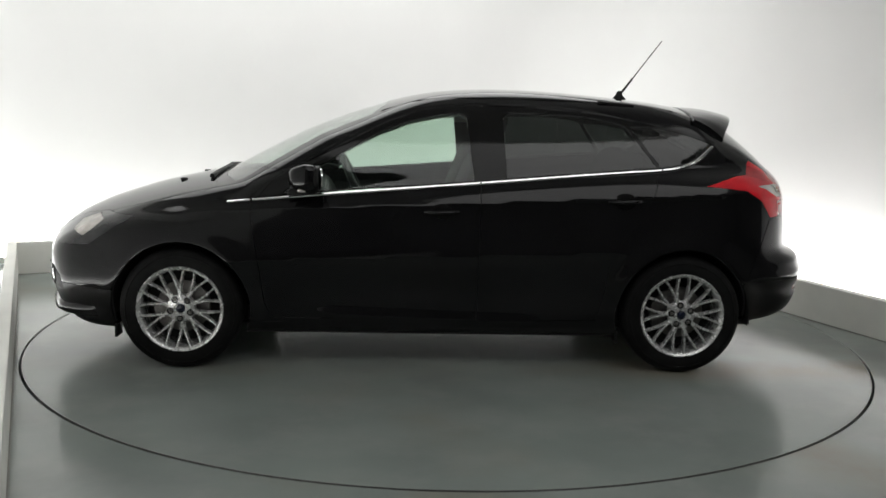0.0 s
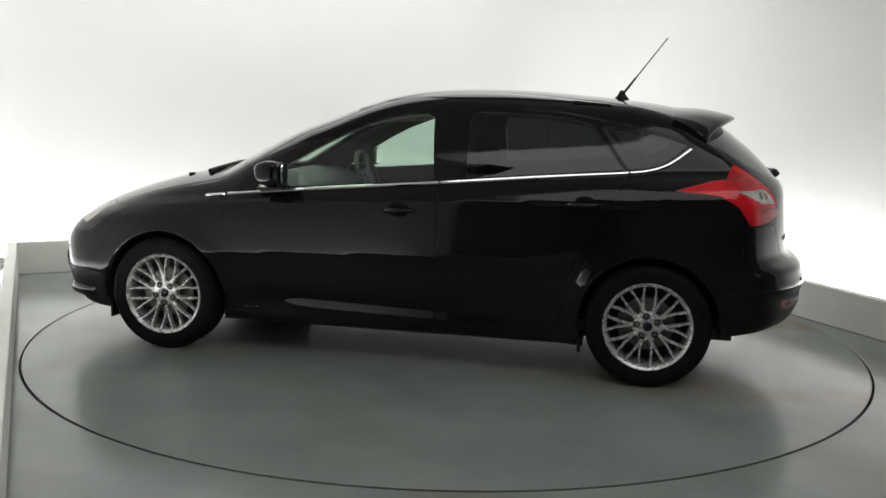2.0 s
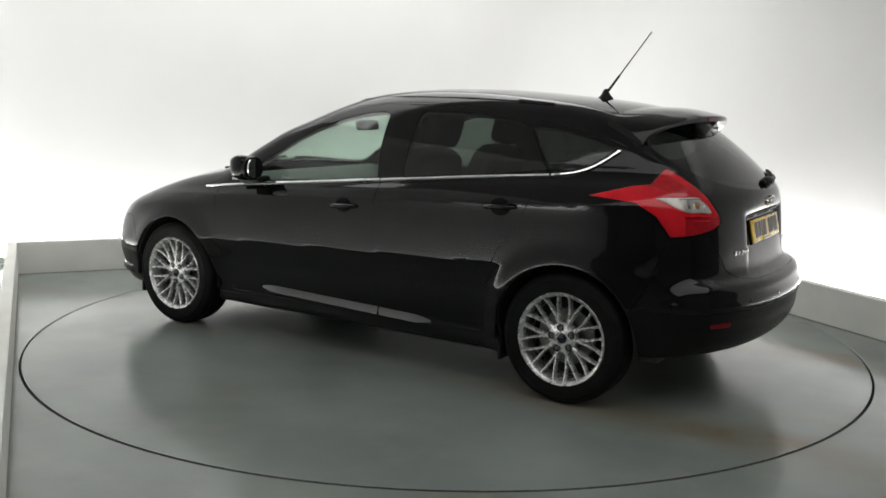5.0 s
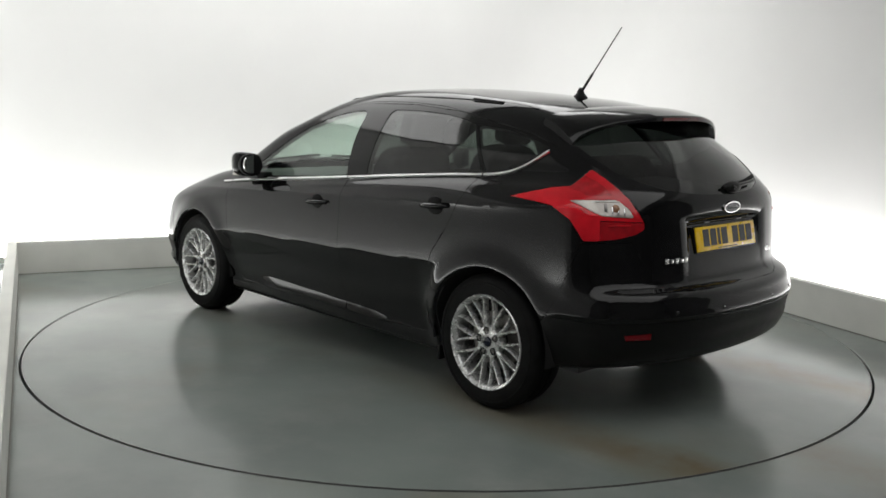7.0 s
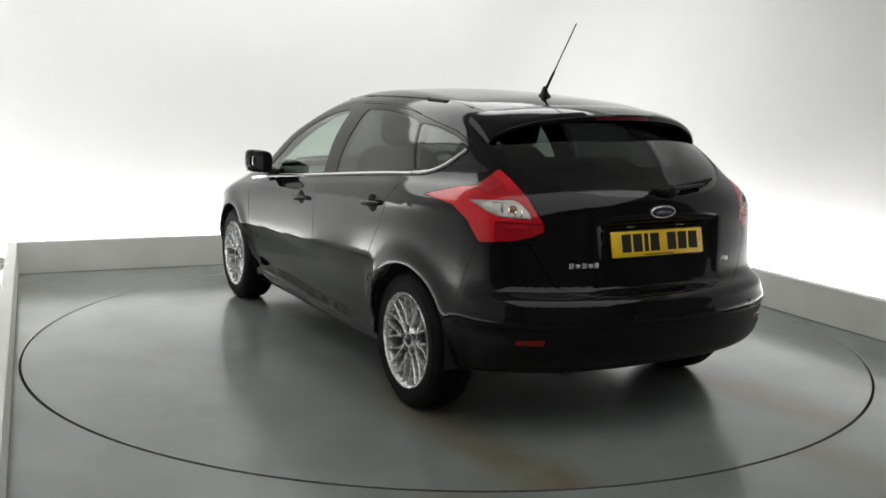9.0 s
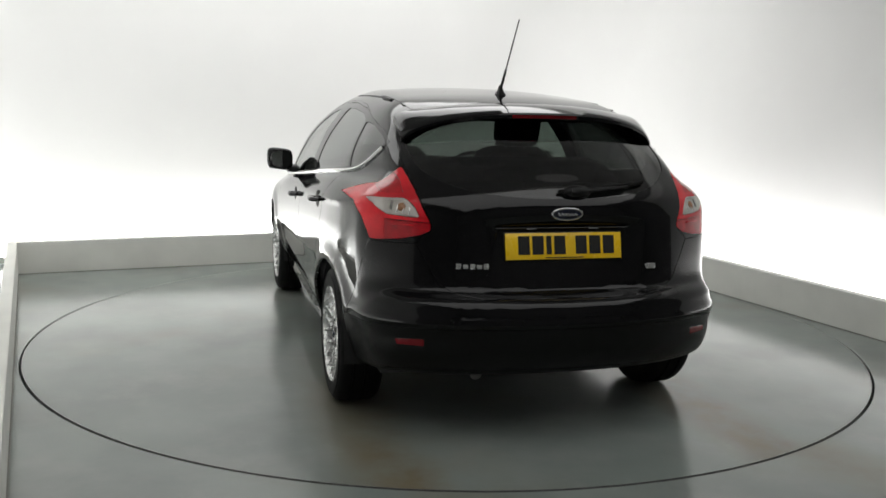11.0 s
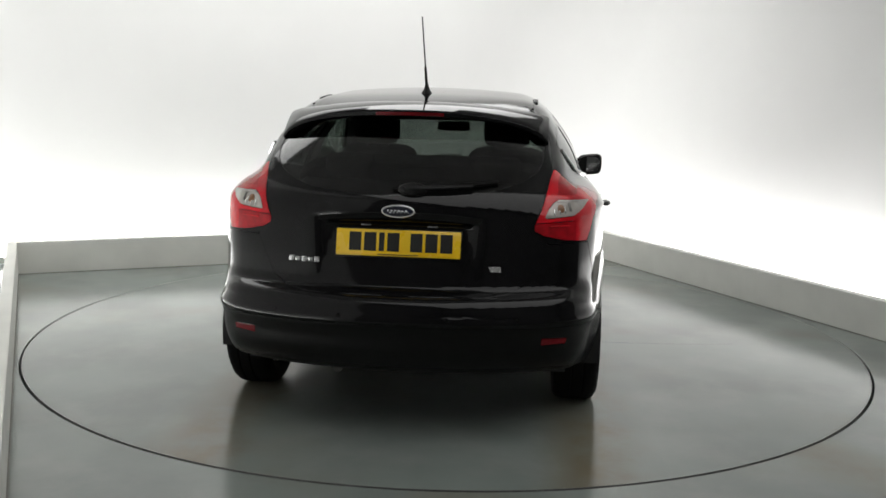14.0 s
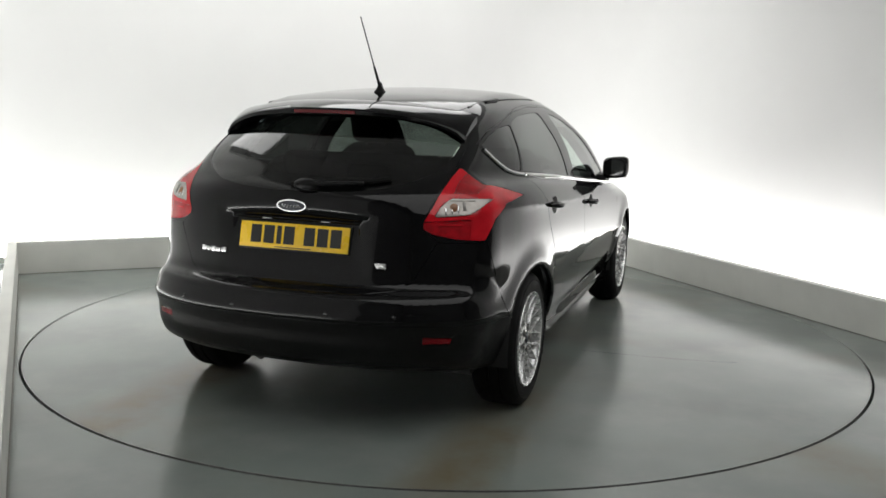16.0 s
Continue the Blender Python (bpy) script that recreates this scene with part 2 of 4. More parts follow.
def build_studio():
    path = wall_path()
    n = len(path)
    cut = -3.3                                  # past this the side walls are unseen, added dark to shape the car's reflections
    def strip(name, keep, mat, label):
        V, F = [], []
        levels = [0, .4, 1, 1.8, 2.6, TOP - .35] + [TOP - .35 * (1 - math.sin(a)) for a in np.linspace(0, math.pi/2, 7)[1:]]
        inset = [0] * 6 + [.35 * (1 - math.cos(a)) for a in np.linspace(0, math.pi/2, 7)[1:]]
        for i, (x, y) in enumerate(path):
            a, b = np.array(path[max(i-1, 0)]), np.array(path[min(i+1, n-1)])
            t = (b - a) / np.linalg.norm(b - a)
            nrm = np.array([-t[1], t[0]])       # inwards
            for z, s in zip(levels, inset):
                V.append((x + nrm[0]*s, y + nrm[1]*s, z))
            for z in (TOP, 0):                  # outer skin gives the wall its thickness
                V.append((x - nrm[0]*.12, y - nrm[1]*.12, z))
        m = len(levels) + 2
        for i in range(n - 1):
            if not keep((path[i][1] + path[i+1][1]) / 2):
                continue
            for j in range(m):
                F.append((i*m + j, i*m + (j+1) % m, (i+1)*m + (j+1) % m, (i+1)*m + j))
        thing(name, V, F, mat, label, "wall", "structure", m=ROOM)
    strip("wall_cyclorama", lambda y: y > cut, WALL, "seamless matt white studio wall with rounded corners, washed from below")
    strip("wall_sides_dark", lambda y: y <= cut, DARK, "unseen dark side wall by the camera, added for the reflections")
    l, r, b = LEFT - GAP, RIGHT + GAP, BACK + GAP
    bm = box(l - .12, r + .12, FRONT - .12, FRONT, 0, TOP)
    me = bpy.data.meshes.new("wall_front")
    bm.to_mesh(me)
    bm.free()
    me.materials.append(DARK)
    ob = new("wall_front", me)
    ob.matrix_world = ROOM
    tagged(ob, "unseen dark wall behind the camera, added for the reflections", "wall", "", "structure")
    bm = box(l - .12, r + .12, FRONT - .12, b + .12, TOP + .004, TOP + .1)
    me = bpy.data.meshes.new("ceiling")
    bm.to_mesh(me)
    bm.free()
    me.materials.append(CEIL)
    ob = new("ceiling", me)
    ob.matrix_world = ROOM
    tagged(ob, "plain matt grey studio ceiling", "ceiling", "", "structure")
    # floor with the round opening for the turntable
    N = 256
    V, F = [], []
    for i in range(N):
        a = 2 * math.pi * i / N
        c, s = math.cos(a), math.sin(a)
        k = min(abs((r if c > 0 else l) / c) if abs(c) > 1e-9 else 1e9, abs((b if s > 0 else FRONT) / s) if abs(s) > 1e-9 else 1e9)
        ri = RING + .003
        V += [(ri*c, ri*s, -.06), (ri*c, ri*s, -.003), ((ri+.003)*c, (ri+.003)*s, 0), (k*c, k*s, 0)]
    for i in range(N):
        j = (i + 1) % N
        for q in range(3):
            F.append((4*i+q, 4*i+q+1, 4*j+q+1, 4*j+q))
    # square the corners off
    for cx, cy in ((l, FRONT), (r, FRONT), (l, b), (r, b)):
        near = sorted(range(N), key=lambda i: (V[4*i+3][0]-cx)**2 + (V[4*i+3][1]-cy)**2)[0]
        V[4*near+3] = (cx, cy, 0)
    thing("floor", V, F, FLOOR, "grey painted studio floor, worn and slightly glossy", "floor", "structure", m=ROOM, smooth=False)
    bm = lathe([(0, -.06), (RING + .2, -.06)], 96, "z")
    me = bpy.data.meshes.new("turntable_pit")
    bm.to_mesh(me)
    bm.free()
    me.materials.append(PIT)
    tagged(new("turntable_pit", me), "black pit under the turntable's edge", "pit", "", "structure")
    # kerbs
    def kerb(name, x0, x1, y0, y1):
        bm = box(x0, x1, y0, y1, 0, .252)
        bmesh.ops.bevel(bm, geom=[e for e in bm.edges if e.calc_face_angle(0) > .5], offset=.004, segments=2, affect="EDGES")
        me = bpy.data.meshes.new(name)
        bm.to_mesh(me)
        bm.free()
        me.materials.append(KERB)
        ob = new(name, me)
        ob.matrix_world = ROOM
        tagged(ob, "low off-white painted kerb hiding the floor lights", "kerb", "", "structure")
    # thin dark strip where a kerb meets the floor
    def joint(name, x0, x1, y0, y1):
        thing(name, [(x0, y0, .004), (x1, y0, .004), (x1, y1, .004), (x0, y1, .004), (x0, y0, -.01), (x1, y0, -.01), (x1, y1, -.01), (x0, y1, -.01)],
              [(0, 1, 2, 3), (0, 4, 5, 1), (1, 5, 6, 2), (2, 6, 7, 3), (3, 7, 4, 0)], FOOT_LINE, "thin dark line along the kerb's foot", "trim", "structure", m=ROOM, smooth=False)
    joint("trim_joint_back", LEFT, RIGHT, BACK - .007, BACK - .0005)
    joint("trim_joint_left", LEFT + .0005, LEFT + .007, FRONT + .02, BACK - .012)
    joint("trim_joint_right", RIGHT - .007, RIGHT - .0005, FRONT + .02, BACK - .012)
    kerb("kerb_back", LEFT - .07, RIGHT + .07, BACK, BACK + .07)
    kerb("kerb_left", LEFT - .07, LEFT, cut, BACK - .002)
    kerb("kerb_right", RIGHT, RIGHT + .07, cut, BACK - .002)
    kerb("kerb_left_front", LEFT - .07, LEFT, FRONT + .02, cut - .003)
    kerb("kerb_right_front", RIGHT, RIGHT + .07, FRONT + .02, cut - .003)
    # housings of the two added ceiling fills, out of view
    for y, half in ((-4.0, 1.83), (1.75, 1.13)):
        fix = new("ceiling_fill_box", None)
        fix.matrix_world = ROOM @ pose(-.2, y, TOP - .06)
        tagged(fix, "unseen white soft-box housing of an added ceiling fill", "ceiling light", "studio ceiling lights")
        part("housing", box(-2.35, 2.35, -half, half, -.05, .06), WALL, fix, bevel=.01)


build_studio()

# ---- turntable ----
bm = lathe([(0, 0), (RING * .5, 0), (RING - .012, 0)], 192, "z")
me = bpy.data.meshes.new("turntable")
bm.to_mesh(me)
bm.free()
me.materials.append(DISC)
turntable = tagged(new("turntable", me), "round grey painted turntable flush with the floor, tyre-stained", "turntable")
part("rim", lathe([(RING - .012, .0), (RING - .0085, .0012), (RING - .006, -.004), (RING - .006, -.055), (RING - .03, -.055)], 192, "z"), ALU, turntable, "thin dark metal edge")

crack = [(-.155, -.90), (-.148, -1.08), (-.132, -1.30), (-.118, -1.46), (-.095, -1.60), (-.058, -1.75)]
V, F = [], []
for i, (x, y) in enumerate(crack):
    w = .0016 + .001 * (i % 2)
    V += [(x - w, y, .0009), (x, y, .0014), (x + w, y, .0009)]
for i in range(len(crack) - 1):
    F += [(3*i, 3*i+1, 3*i+4, 3*i+3), (3*i+1, 3*i+2, 3*i+5, 3*i+4)]
put("crack", mesh_of("crack", V, F, PIT), turntable, "thin dark hairline crack in the paint")


# ---- car body surface: a smooth solid, x forward from mid-wheelbase, z up ----
def smooth_line(points, n):
    """Centripetal-like smooth open line through points, n samples a span."""
    P = np.array(points, float)
    P = np.vstack([2 * P[0] - P[1], P, 2 * P[-1] - P[-2]])
    out = []
    for i in range(1, len(P) - 2):
        a, b, c, d = P[i - 1:i + 3]
        lb = np.linalg.norm(c - b)
        m1 = (c - a) * lb / (np.linalg.norm(c - b) + np.linalg.norm(b - a))
        m2 = (d - b) * lb / (np.linalg.norm(d - c) + np.linalg.norm(c - b))
        for k in range(n):
            t = k / n
            out.append((2*t**3 - 3*t**2 + 1) * b + (t**3 - 2*t**2 + t) * m1 + (-2*t**3 + 3*t**2) * c + (t**3 - t**2) * m2)
    out.append(P[-2])
    return np.array(out)


def curve1(table):
    """A smooth function of one variable through a short table."""
    a = smooth_line(table, 8)
    a = a[np.argsort(a[:, 0])]
    return lambda v: np.interp(v, a[:, 0], a[:, 1])


PROFILE_TOP = [(1.80, .19), (2.03, .21), (2.13, .27), (2.185, .38), (2.20, .50), (2.185, .60), (2.13, .68), (2.03, .755),
               (1.90, .815), (1.70, .883), (1.50, .938), (1.33, .974), (1.20, 1.006), (1.06, 1.079), (.90, 1.164), (.73, 1.25),
               (.56, 1.318), (.39, 1.378), (.22, 1.428), (.05, 1.465), (-.14, 1.487), (-.36, 1.495), (-.63, 1.490), (-.97, 1.468),
               (-1.25, 1.443), (-1.50, 1.402), (-1.62, 1.365), (-1.70, 1.31), (-1.78, 1.25), (-1.875, 1.17), (-1.945, 1.10),
               (-2.003, 1.04), (-2.025, 1.003), (-2.036, .945), (-2.045, .86), (-2.054, .77), (-2.060, .690), (-2.066, .664), (-2.081, .646), (-2.106, .634), (-2.131, .621), (-2.148, .602), (-2.158, .570), (-2.170, .542), (-2.172, .518), (-2.163, .494), (-2.154, .46),
               (-2.148, .40), (-2.11, .33), (-2.02, .285), (-1.85, .26)]
OUTLINE = np.vstack([smooth_line(PROFILE_TOP, 5), [(-1.6, .20), (-1.0, .17), (1.0, .17), (1.6, .18)]])
GX, GZ = np.arange(-2.5, 2.55, .0125), np.arange(-.2, 2.0, .0125)


def outline_field():
    X, Z = np.meshgrid(GX, GZ, indexing="ij")
    q = np.stack([X.ravel(), Z.ravel()], -1)
    best, inside = np.full(len(q), 1e9), np.zeros(len(q), bool)
    A, B = OUTLINE, np.roll(OUTLINE, -1, 0)
    for a, b in zip(A, B):
        e = b - a
        w = q - a
        t = np.clip((w @ e) / max(e @ e, 1e-12), 0, 1)
        best = np.minimum(best, ((w - t[:, None] * e) ** 2).sum(1))
        cross = ((a[1] <= q[:, 1]) != (b[1] <= q[:, 1])) & (q[:, 0] < a[0] + (q[:, 1] - a[1]) * e[0] / (e[1] if e[1] else 1e-12))
        inside ^= cross
    return (np.sqrt(best) * np.where(inside, -1, 1)).reshape(X.shape)


FIELD = outline_field()


def side_field(x, z):
    i = np.clip((x - GX[0]) / .0125, 0, len(GX) - 1.001)
    j = np.clip((z - GZ[0]) / .0125, 0, len(GZ) - 1.001)
    a, b = i.astype(int), j.astype(int)
    u, v = i - a, j - b
    return ((FIELD[a, b] * (1 - u) + FIELD[a + 1, b] * u) * (1 - v) + (FIELD[a, b + 1] * (1 - u) + FIELD[a + 1, b + 1] * u) * v)


section = curve1([(.10, .74), (.17, .825), (.215, .856), (.26, .862), (.31, .866), (.38, .890), (.44, .904), (.50, .910), (.56, .910), (.62, .9085), (.70, .905),
                  (.78, .901), (.85, .896), (.90, .887), (.95, .866), (1.0, .830), (1.1, .797), (1.2, .752), (1.3, .686), (1.38, .618), (1.5, .48), (1.7, .3)])
belt = curve1([(-2.3, 1.12), (-1.2, 1.085), (-.67, 1.04), (-.23, 1.0), (.21, .962), (.62, .93), (1.07, .885), (1.5, .85), (2.3, .80)])
plan_low = curve1([(-2.4, .75), (-2.16, .815), (-2.0, .848), (-1.8, .892), (-1.5, .960), (-1.2, .988), (-.5, 1.0), (.6, 1.0), (1.2, 1.004), (1.45, 1.0), (1.7, .955), (1.9, .875), (2.1, .75), (2.3, .6)])
plan_high = curve1([(-2.2, .77), (-1.9, .785), (-1.75, .812), (-1.5, .868), (-1.2, .938), (-.8, .976), (-.3, 1.0), (.3, 1.0), (.8, 1.0), (1.1, .975), (1.6, .93), (2.2, .8)])
WHEEL_X, WHEEL_Z, WHEEL_Y = 1.324, .318, .79


def step(v, a, b):
    t = np.clip((v - a) / (b - a), 0, 1)
    return t * t * (3 - 2 * t)


def half_width(x, z):
    shift = (belt(x) - 1.0) * step(z, np.interp(x, [.9, 1.5], [.55, .36]), .85) * (1 - .8 * step(z, 1.0, 1.3))
    zn = z - shift
    k = step(zn, .86, 1.06)
    w = section(zn) * (plan_low(x) * (1 - k) + plan_high(x) * k)
    crease = .835 + .052 * (1.1 - x)
    w = w + .010 * np.exp(-np.abs(z - crease) / .03) * step(x, -1.9, -1.4) * step(-x, -1.5, -1.0)
    w = w + .009 * np.exp(-((z - .285 - .02 * x) / .018) ** 2) * step(x, -.62, -.45) * step(-x, -.66, -.50)
    under = np.maximum(.612 - .035 * x - z, 0)
    w = w - .034 * (1 - np.exp(-under / .06)) * step(x, -1.05, -.85) * step(-x, -1.15, -.9)
    w = w + .022 * step(-x, 1.45, 1.75) * step(-z, -.66, -.42)
    lip = step(-x, 1.62, 1.80)
    w = w + .011 * np.exp(-((z - .528) / .030) ** 2) * lip - .014 * step(-z, -.53, -.45) * lip
    w = w + .028 * step(x, 1.55, 1.85) * step(-z, -.66, -.42)
    for wx in (-WHEEL_X, WHEEL_X):
        r = np.hypot(x - wx, z - WHEEL_Z)
        w = w + .012 * np.exp(-((r - .365) / .06) ** 2) * step(z, .2, .35)
    return w


def body(x, y, z):
    a = np.abs(y)
    crown = .055 * step(z, .55, .8) * step(x, -1.75, -1.5) + .05 * step(z, 1.2, 1.4) * step(x, -1.75, -1.5)
    rear = (np.interp(z, [.6, .95, 1.13, 1.3], [.19, .21, .36, .52]) + np.interp(z, [.6, .95, 1.2], [.30, .28, .22]) * a * a) * step(-x, 1.0, 1.6)
    front = .34 * step(x, -.05, .5)
    xs = x - rear * a * a + front * a * a
    d2 = side_field(xs, z + crown * a * a)
    d1 = (a - half_width(x, z)) * .93
    kk = np.interp(z, [.3, .5, 1.0, 1.3], [.05, .09, .07, .06])
    h = np.maximum(kk - np.abs(d1 - d2), 0) / kk
    f = np.maximum(d1, d2) + h * h * kk * .25
    # number-plate recess in the tailgate
    sx = np.maximum((a - .285 - .22 * (.9 - z)) * .62, np.maximum((.655 - z) * 2.2, (z - .900) * 1.5))
    cut = (x + 1.985 + .31 * (.9 - z) + np.maximum(sx, 0)) * .7
    hh = np.maximum(.035 - np.abs(f + cut), 0) / .035
    return np.maximum(f, -cut) + hh * hh * .00875


def gradient(P):
    e = .003
    g = np.stack([body(*(P + d).T) - body(*(P - d).T) for d in np.eye(3) * e], -1) / (2 * e)
    return g


def settle(P, rounds=4):
    for _ in range(rounds):
        g = gradient(P)
        f = body(*P.T)
        P = P - np.clip(f / np.maximum((g * g).sum(1), .05), -.02, .02)[:, None] * g
    g = gradient(P)
    return P, g / np.linalg.norm(g, axis=1)[:, None]


def shell(h=.017):
    """Quads on the body's surface."""
    xs, ys, zs = np.arange(-2.28, 2.32, h), (np.arange(-58, 59)) * h, np.arange(.12, 1.55, h)
    X, Y, Z = np.meshgrid(xs, ys, zs, indexing="ij")
    F = body(X.ravel(), Y.ravel(), Z.ravel()).reshape(X.shape)
    S = F < 0
    c = [S[i:S.shape[0]-1+i, j:S.shape[1]-1+j, k:S.shape[2]-1+k] for i in (0, 1) for j in (0, 1) for k in (0, 1)]
    n = sum(a.astype(int) for a in c)
    act = (n > 0) & (n < 8)
    idx = -np.ones(act.shape, int)
    idx[act] = np.arange(act.sum())
    I = np.argwhere(act)
    P = np.stack([xs[I[:, 0]], ys[I[:, 1]], zs[I[:, 2]]], -1) + h / 2
    quads = []
    for ax in range(3):
        lo, hi = [slice(None)] * 3, [slice(None)] * 3
        lo[ax], hi[ax] = slice(0, -1), slice(1, None)
        A, B = S[tuple(lo)], S[tuple(hi)]
        for sign, M in ((1, A & ~B), (-1, B & ~A)):
            E = np.argwhere(M)
            o = [k for k in range(3) if k != ax]
            ok = (E[:, o[0]] > 0) & (E[:, o[1]] > 0) & (E[:, o[0]] < act.shape[o[0]]) & (E[:, o[1]] < act.shape[o[1]])
            E = E[ok]
            q = []
            for da, db in ((-1, -1), (0, -1), (0, 0), (-1, 0)):
                V = E.copy()
                V[:, o[0]] += da
                V[:, o[1]] += db
                q.append(idx[V[:, 0], V[:, 1], V[:, 2]])
            q = np.stack(q, -1)
            if (sign > 0) == (ax == 1):
                q = q[:, ::-1]
            quads.append(q)
    Q = np.vstack(quads)
    Q = Q[(Q >= 0).all(1)]
    P, _ = settle(P, 6)
    # even out the spacing, then back onto the surface
    for _ in range(3):
        s, m = np.zeros_like(P), np.zeros(len(P))
        for k in range(4):
            np.add.at(s, Q[:, k], P[Q[:, (k + 1) % 4]])
            np.add.at(m, Q[:, k], 1)
        P = P * .5 + .5 * s / np.maximum(m, 1)[:, None]
        P, N = settle(P, 2)
    return P, Q, N


# ---- car ----
BADGE_BLUE = material("badge_blue", (.007, .010, .026), .12, 0, 0, .3, 30)
# dull black that puts a hollow's shade onto flush or raised surfaces
RECESS_SHADE = material("recess_shade_black", (.004, .004, .004), .5, 0, 0, .2, 20, 0, 90, .08)
AMBER = material("bulb_amber", (.30, .15, .08), .25, 0, 0, .4, 40)
LAMP_BRAKE = material("brake_lamp_red", (.12, .002, .005), .2, 0, 0, .3, 9)
LAMP_CELL = material("lamp_cell", (.42, .005, .012), .16, 0, 0, .35, 30)
car = tagged(new("car"), "glossy black five-door hatchback car with silver alloy wheels on the turntable", "car")
BASE = pose(.1146, .038, 0, 0, 0, -.713)     # mid-wheelbase, a little off the turntable's middle


def mirror_y(poly):
    return [(-a, b) for a, b in poly[::-1]]


def soft(poly, n=5):
    """Rounds a closed outline by corner cutting."""
    for _ in range(n):
        q = []
        for (a, b), (c, d) in zip(poly, poly[1:] + poly[:1]):
            q += [(a*.75 + c*.25, b*.75 + d*.25), (a*.25 + c*.75, b*.25 + d*.75)]
        poly = q
    return poly


def belt_line(x, up=0.0):
    return (x, float(belt(x)) + up)


# outlines; x, z seen from the side
GLASS_F = [belt_line(x, .016) for x in (-.195, 0, .25, .5, .70, .80)] + [(.70, 1.015), (.548, 1.110), (.424, 1.185), (.305, 1.249), (.138, 1.314), (-.01, 1.347), (-.115, 1.357), (-.155, 1.342)]
GLASS_R = [belt_line(x, .016) for x in (-1.165, -1.0, -.8, -.55, -.365)] + [(-.354, 1.345), (-.377, 1.366), (-.58, 1.366), (-.80, 1.352), (-.953, 1.328), (-1.01, 1.308)]
GLASS_Q = [(-1.19, 1.102), (-1.035, 1.305), (-1.06, 1.310), (-1.199, 1.300), (-1.352, 1.268), (-1.475, 1.228), (-1.42, 1.175), (-1.355, 1.130), (-1.28, 1.112)]
SURROUND = [belt_line(x, .004) for x in (-1.2, -.8, -.4, 0, .4, .7, .93)] + [(.86, .985), (.70, 1.08), (.50, 1.185), (.28, 1.300), (.10, 1.366), (-.1, 1.398), (-.5, 1.398), (-.85, 1.372), (-1.1, 1.332), (-1.35, 1.287), (-1.51, 1.232), (-1.49, 1.207), (-1.40, 1.135), (-1.31, 1.100)]
DOOR_F = [(-.225, .262), (-.225, .6), (-.23, 1.003), (-.25, 1.2), (-.24, 1.41), (-.1, 1.405), (.12, 1.375), (.30, 1.308), (.50, 1.205), (.72, 1.085), (.88, .985), (.965, .905), (.955, .80), (.915, .55), (.895, .35), (.865, .27)]
DOOR_R = [(-.225, .262), (-.87, .275), (-.895, .42), (-.915, .56), (-.97, .70), (-1.07, .84), (-1.145, .98), (-1.175, 1.085), (-1.03, 1.325), (-.98, 1.355), (-.75, 1.392), (-.5, 1.408), (-.24, 1.41), (-.25, 1.2), (-.23, 1.003), (-.225, .6)]
LAMP_SIDE = [(-1.42, 1.010), (-1.59, 1.058), (-1.668, 1.069), (-1.700, 1.135), (-1.78, 1.150), (-2.3, 1.150), (-2.3, .842), (-1.795, .843), (-1.775, .875), (-1.735, .932), (-1.645, .988), (-1.54, 1.000)]
LAMP_REAR = [(.640, 1.17), (.632, 1.13), (.620, 1.10), (.605, 1.04), (.588, .98), (.560, .918), (.562, .895), (.60, .872), (.68, .853), (.75, .845), (1.1, .82), (1.1, 1.2), (.68, 1.2)]
UPPER_CELL = [(.655, 1.040), (.735, 1.036), (.745, 1.075), (.715, 1.118), (.672, 1.125), (.655, 1.09)]
CELL_REAR = [(.50, .80), (.738, .80), (.735, .932), (.50, .922)]
WHITE_REAR = [(.790, 1.012), (.772, 1.017), (.655, 1.021), (.640, 1.012), (.618, .985), (.604, .950), (.612, .944), (.68, .948), (.730, .955), (.758, .975)]
REAR_GLASS = [(0, 1.030), (.15, 1.032), (.28, 1.040), (.40, 1.058), (.50, 1.090), (.565, 1.130), (.592, 1.18), (.595, 1.24), (.57, 1.30), (.52, 1.345), (.3, 1.36), (0, 1.362)]
REAR_GLASS = REAR_GLASS + mirror_y(REAR_GLASS)[1:-1]
HATCH = [(0, .628), (.36, .630), (.47, .642), (.535, .678), (.62, .842), (.575, .882), (.555, .91), (.582, .98), (.599, 1.04), (.614, 1.10), (.626, 1.16), (.622, 1.22), (.61, 1.27), (.58, 1.34), (.55, 1.385), (0, 1.41)]
HATCH = HATCH + mirror_y(HATCH)[1:-1]
BUMPER = [(-1.79, .838), (-1.73, .66), (-1.665, .50), (-1.60, .42), (-1.5, .1), (-2.4, .1), (-2.4, .838)]
VALANCE = [(-1.3, .1), (-1.3, .495), (-1.95, .505), (-2.4, .522), (-2.4, .1)]
REFLECTOR = [(.605, .432), (.705, .432), (.712, .455), (.605, .462)]
HEADLAMP = [(1.555, .797), (1.66, .742), (1.765, .668), (1.80, .645), (1.98, .632), (2.06, .640), (2.07, .69), (1.98, .735), (1.90, .768), (1.75, .800)]
HEAD_CORE = [(1.735, .770), (1.80, .784), (1.905, .745), (1.920, .705), (1.840, .684), (1.790, .718)]
FRONT_BUMPER = [(1.60, .1), (1.625, .42), (1.66, .50), (1.74, .64), (1.79, .652), (1.98, .638), (2.09, .66), (2.4, .66), (2.4, .1)]
FRONT_VALANCE = [(1.55, .1), (1.55, .405), (1.70, .412), (1.90, .430), (2.4, .45), (2.4, .1)]
FOG_POCKET = [(1.955, .398), (2.4, .398), (2.4, .500), (2.03, .508), (1.975, .465)]
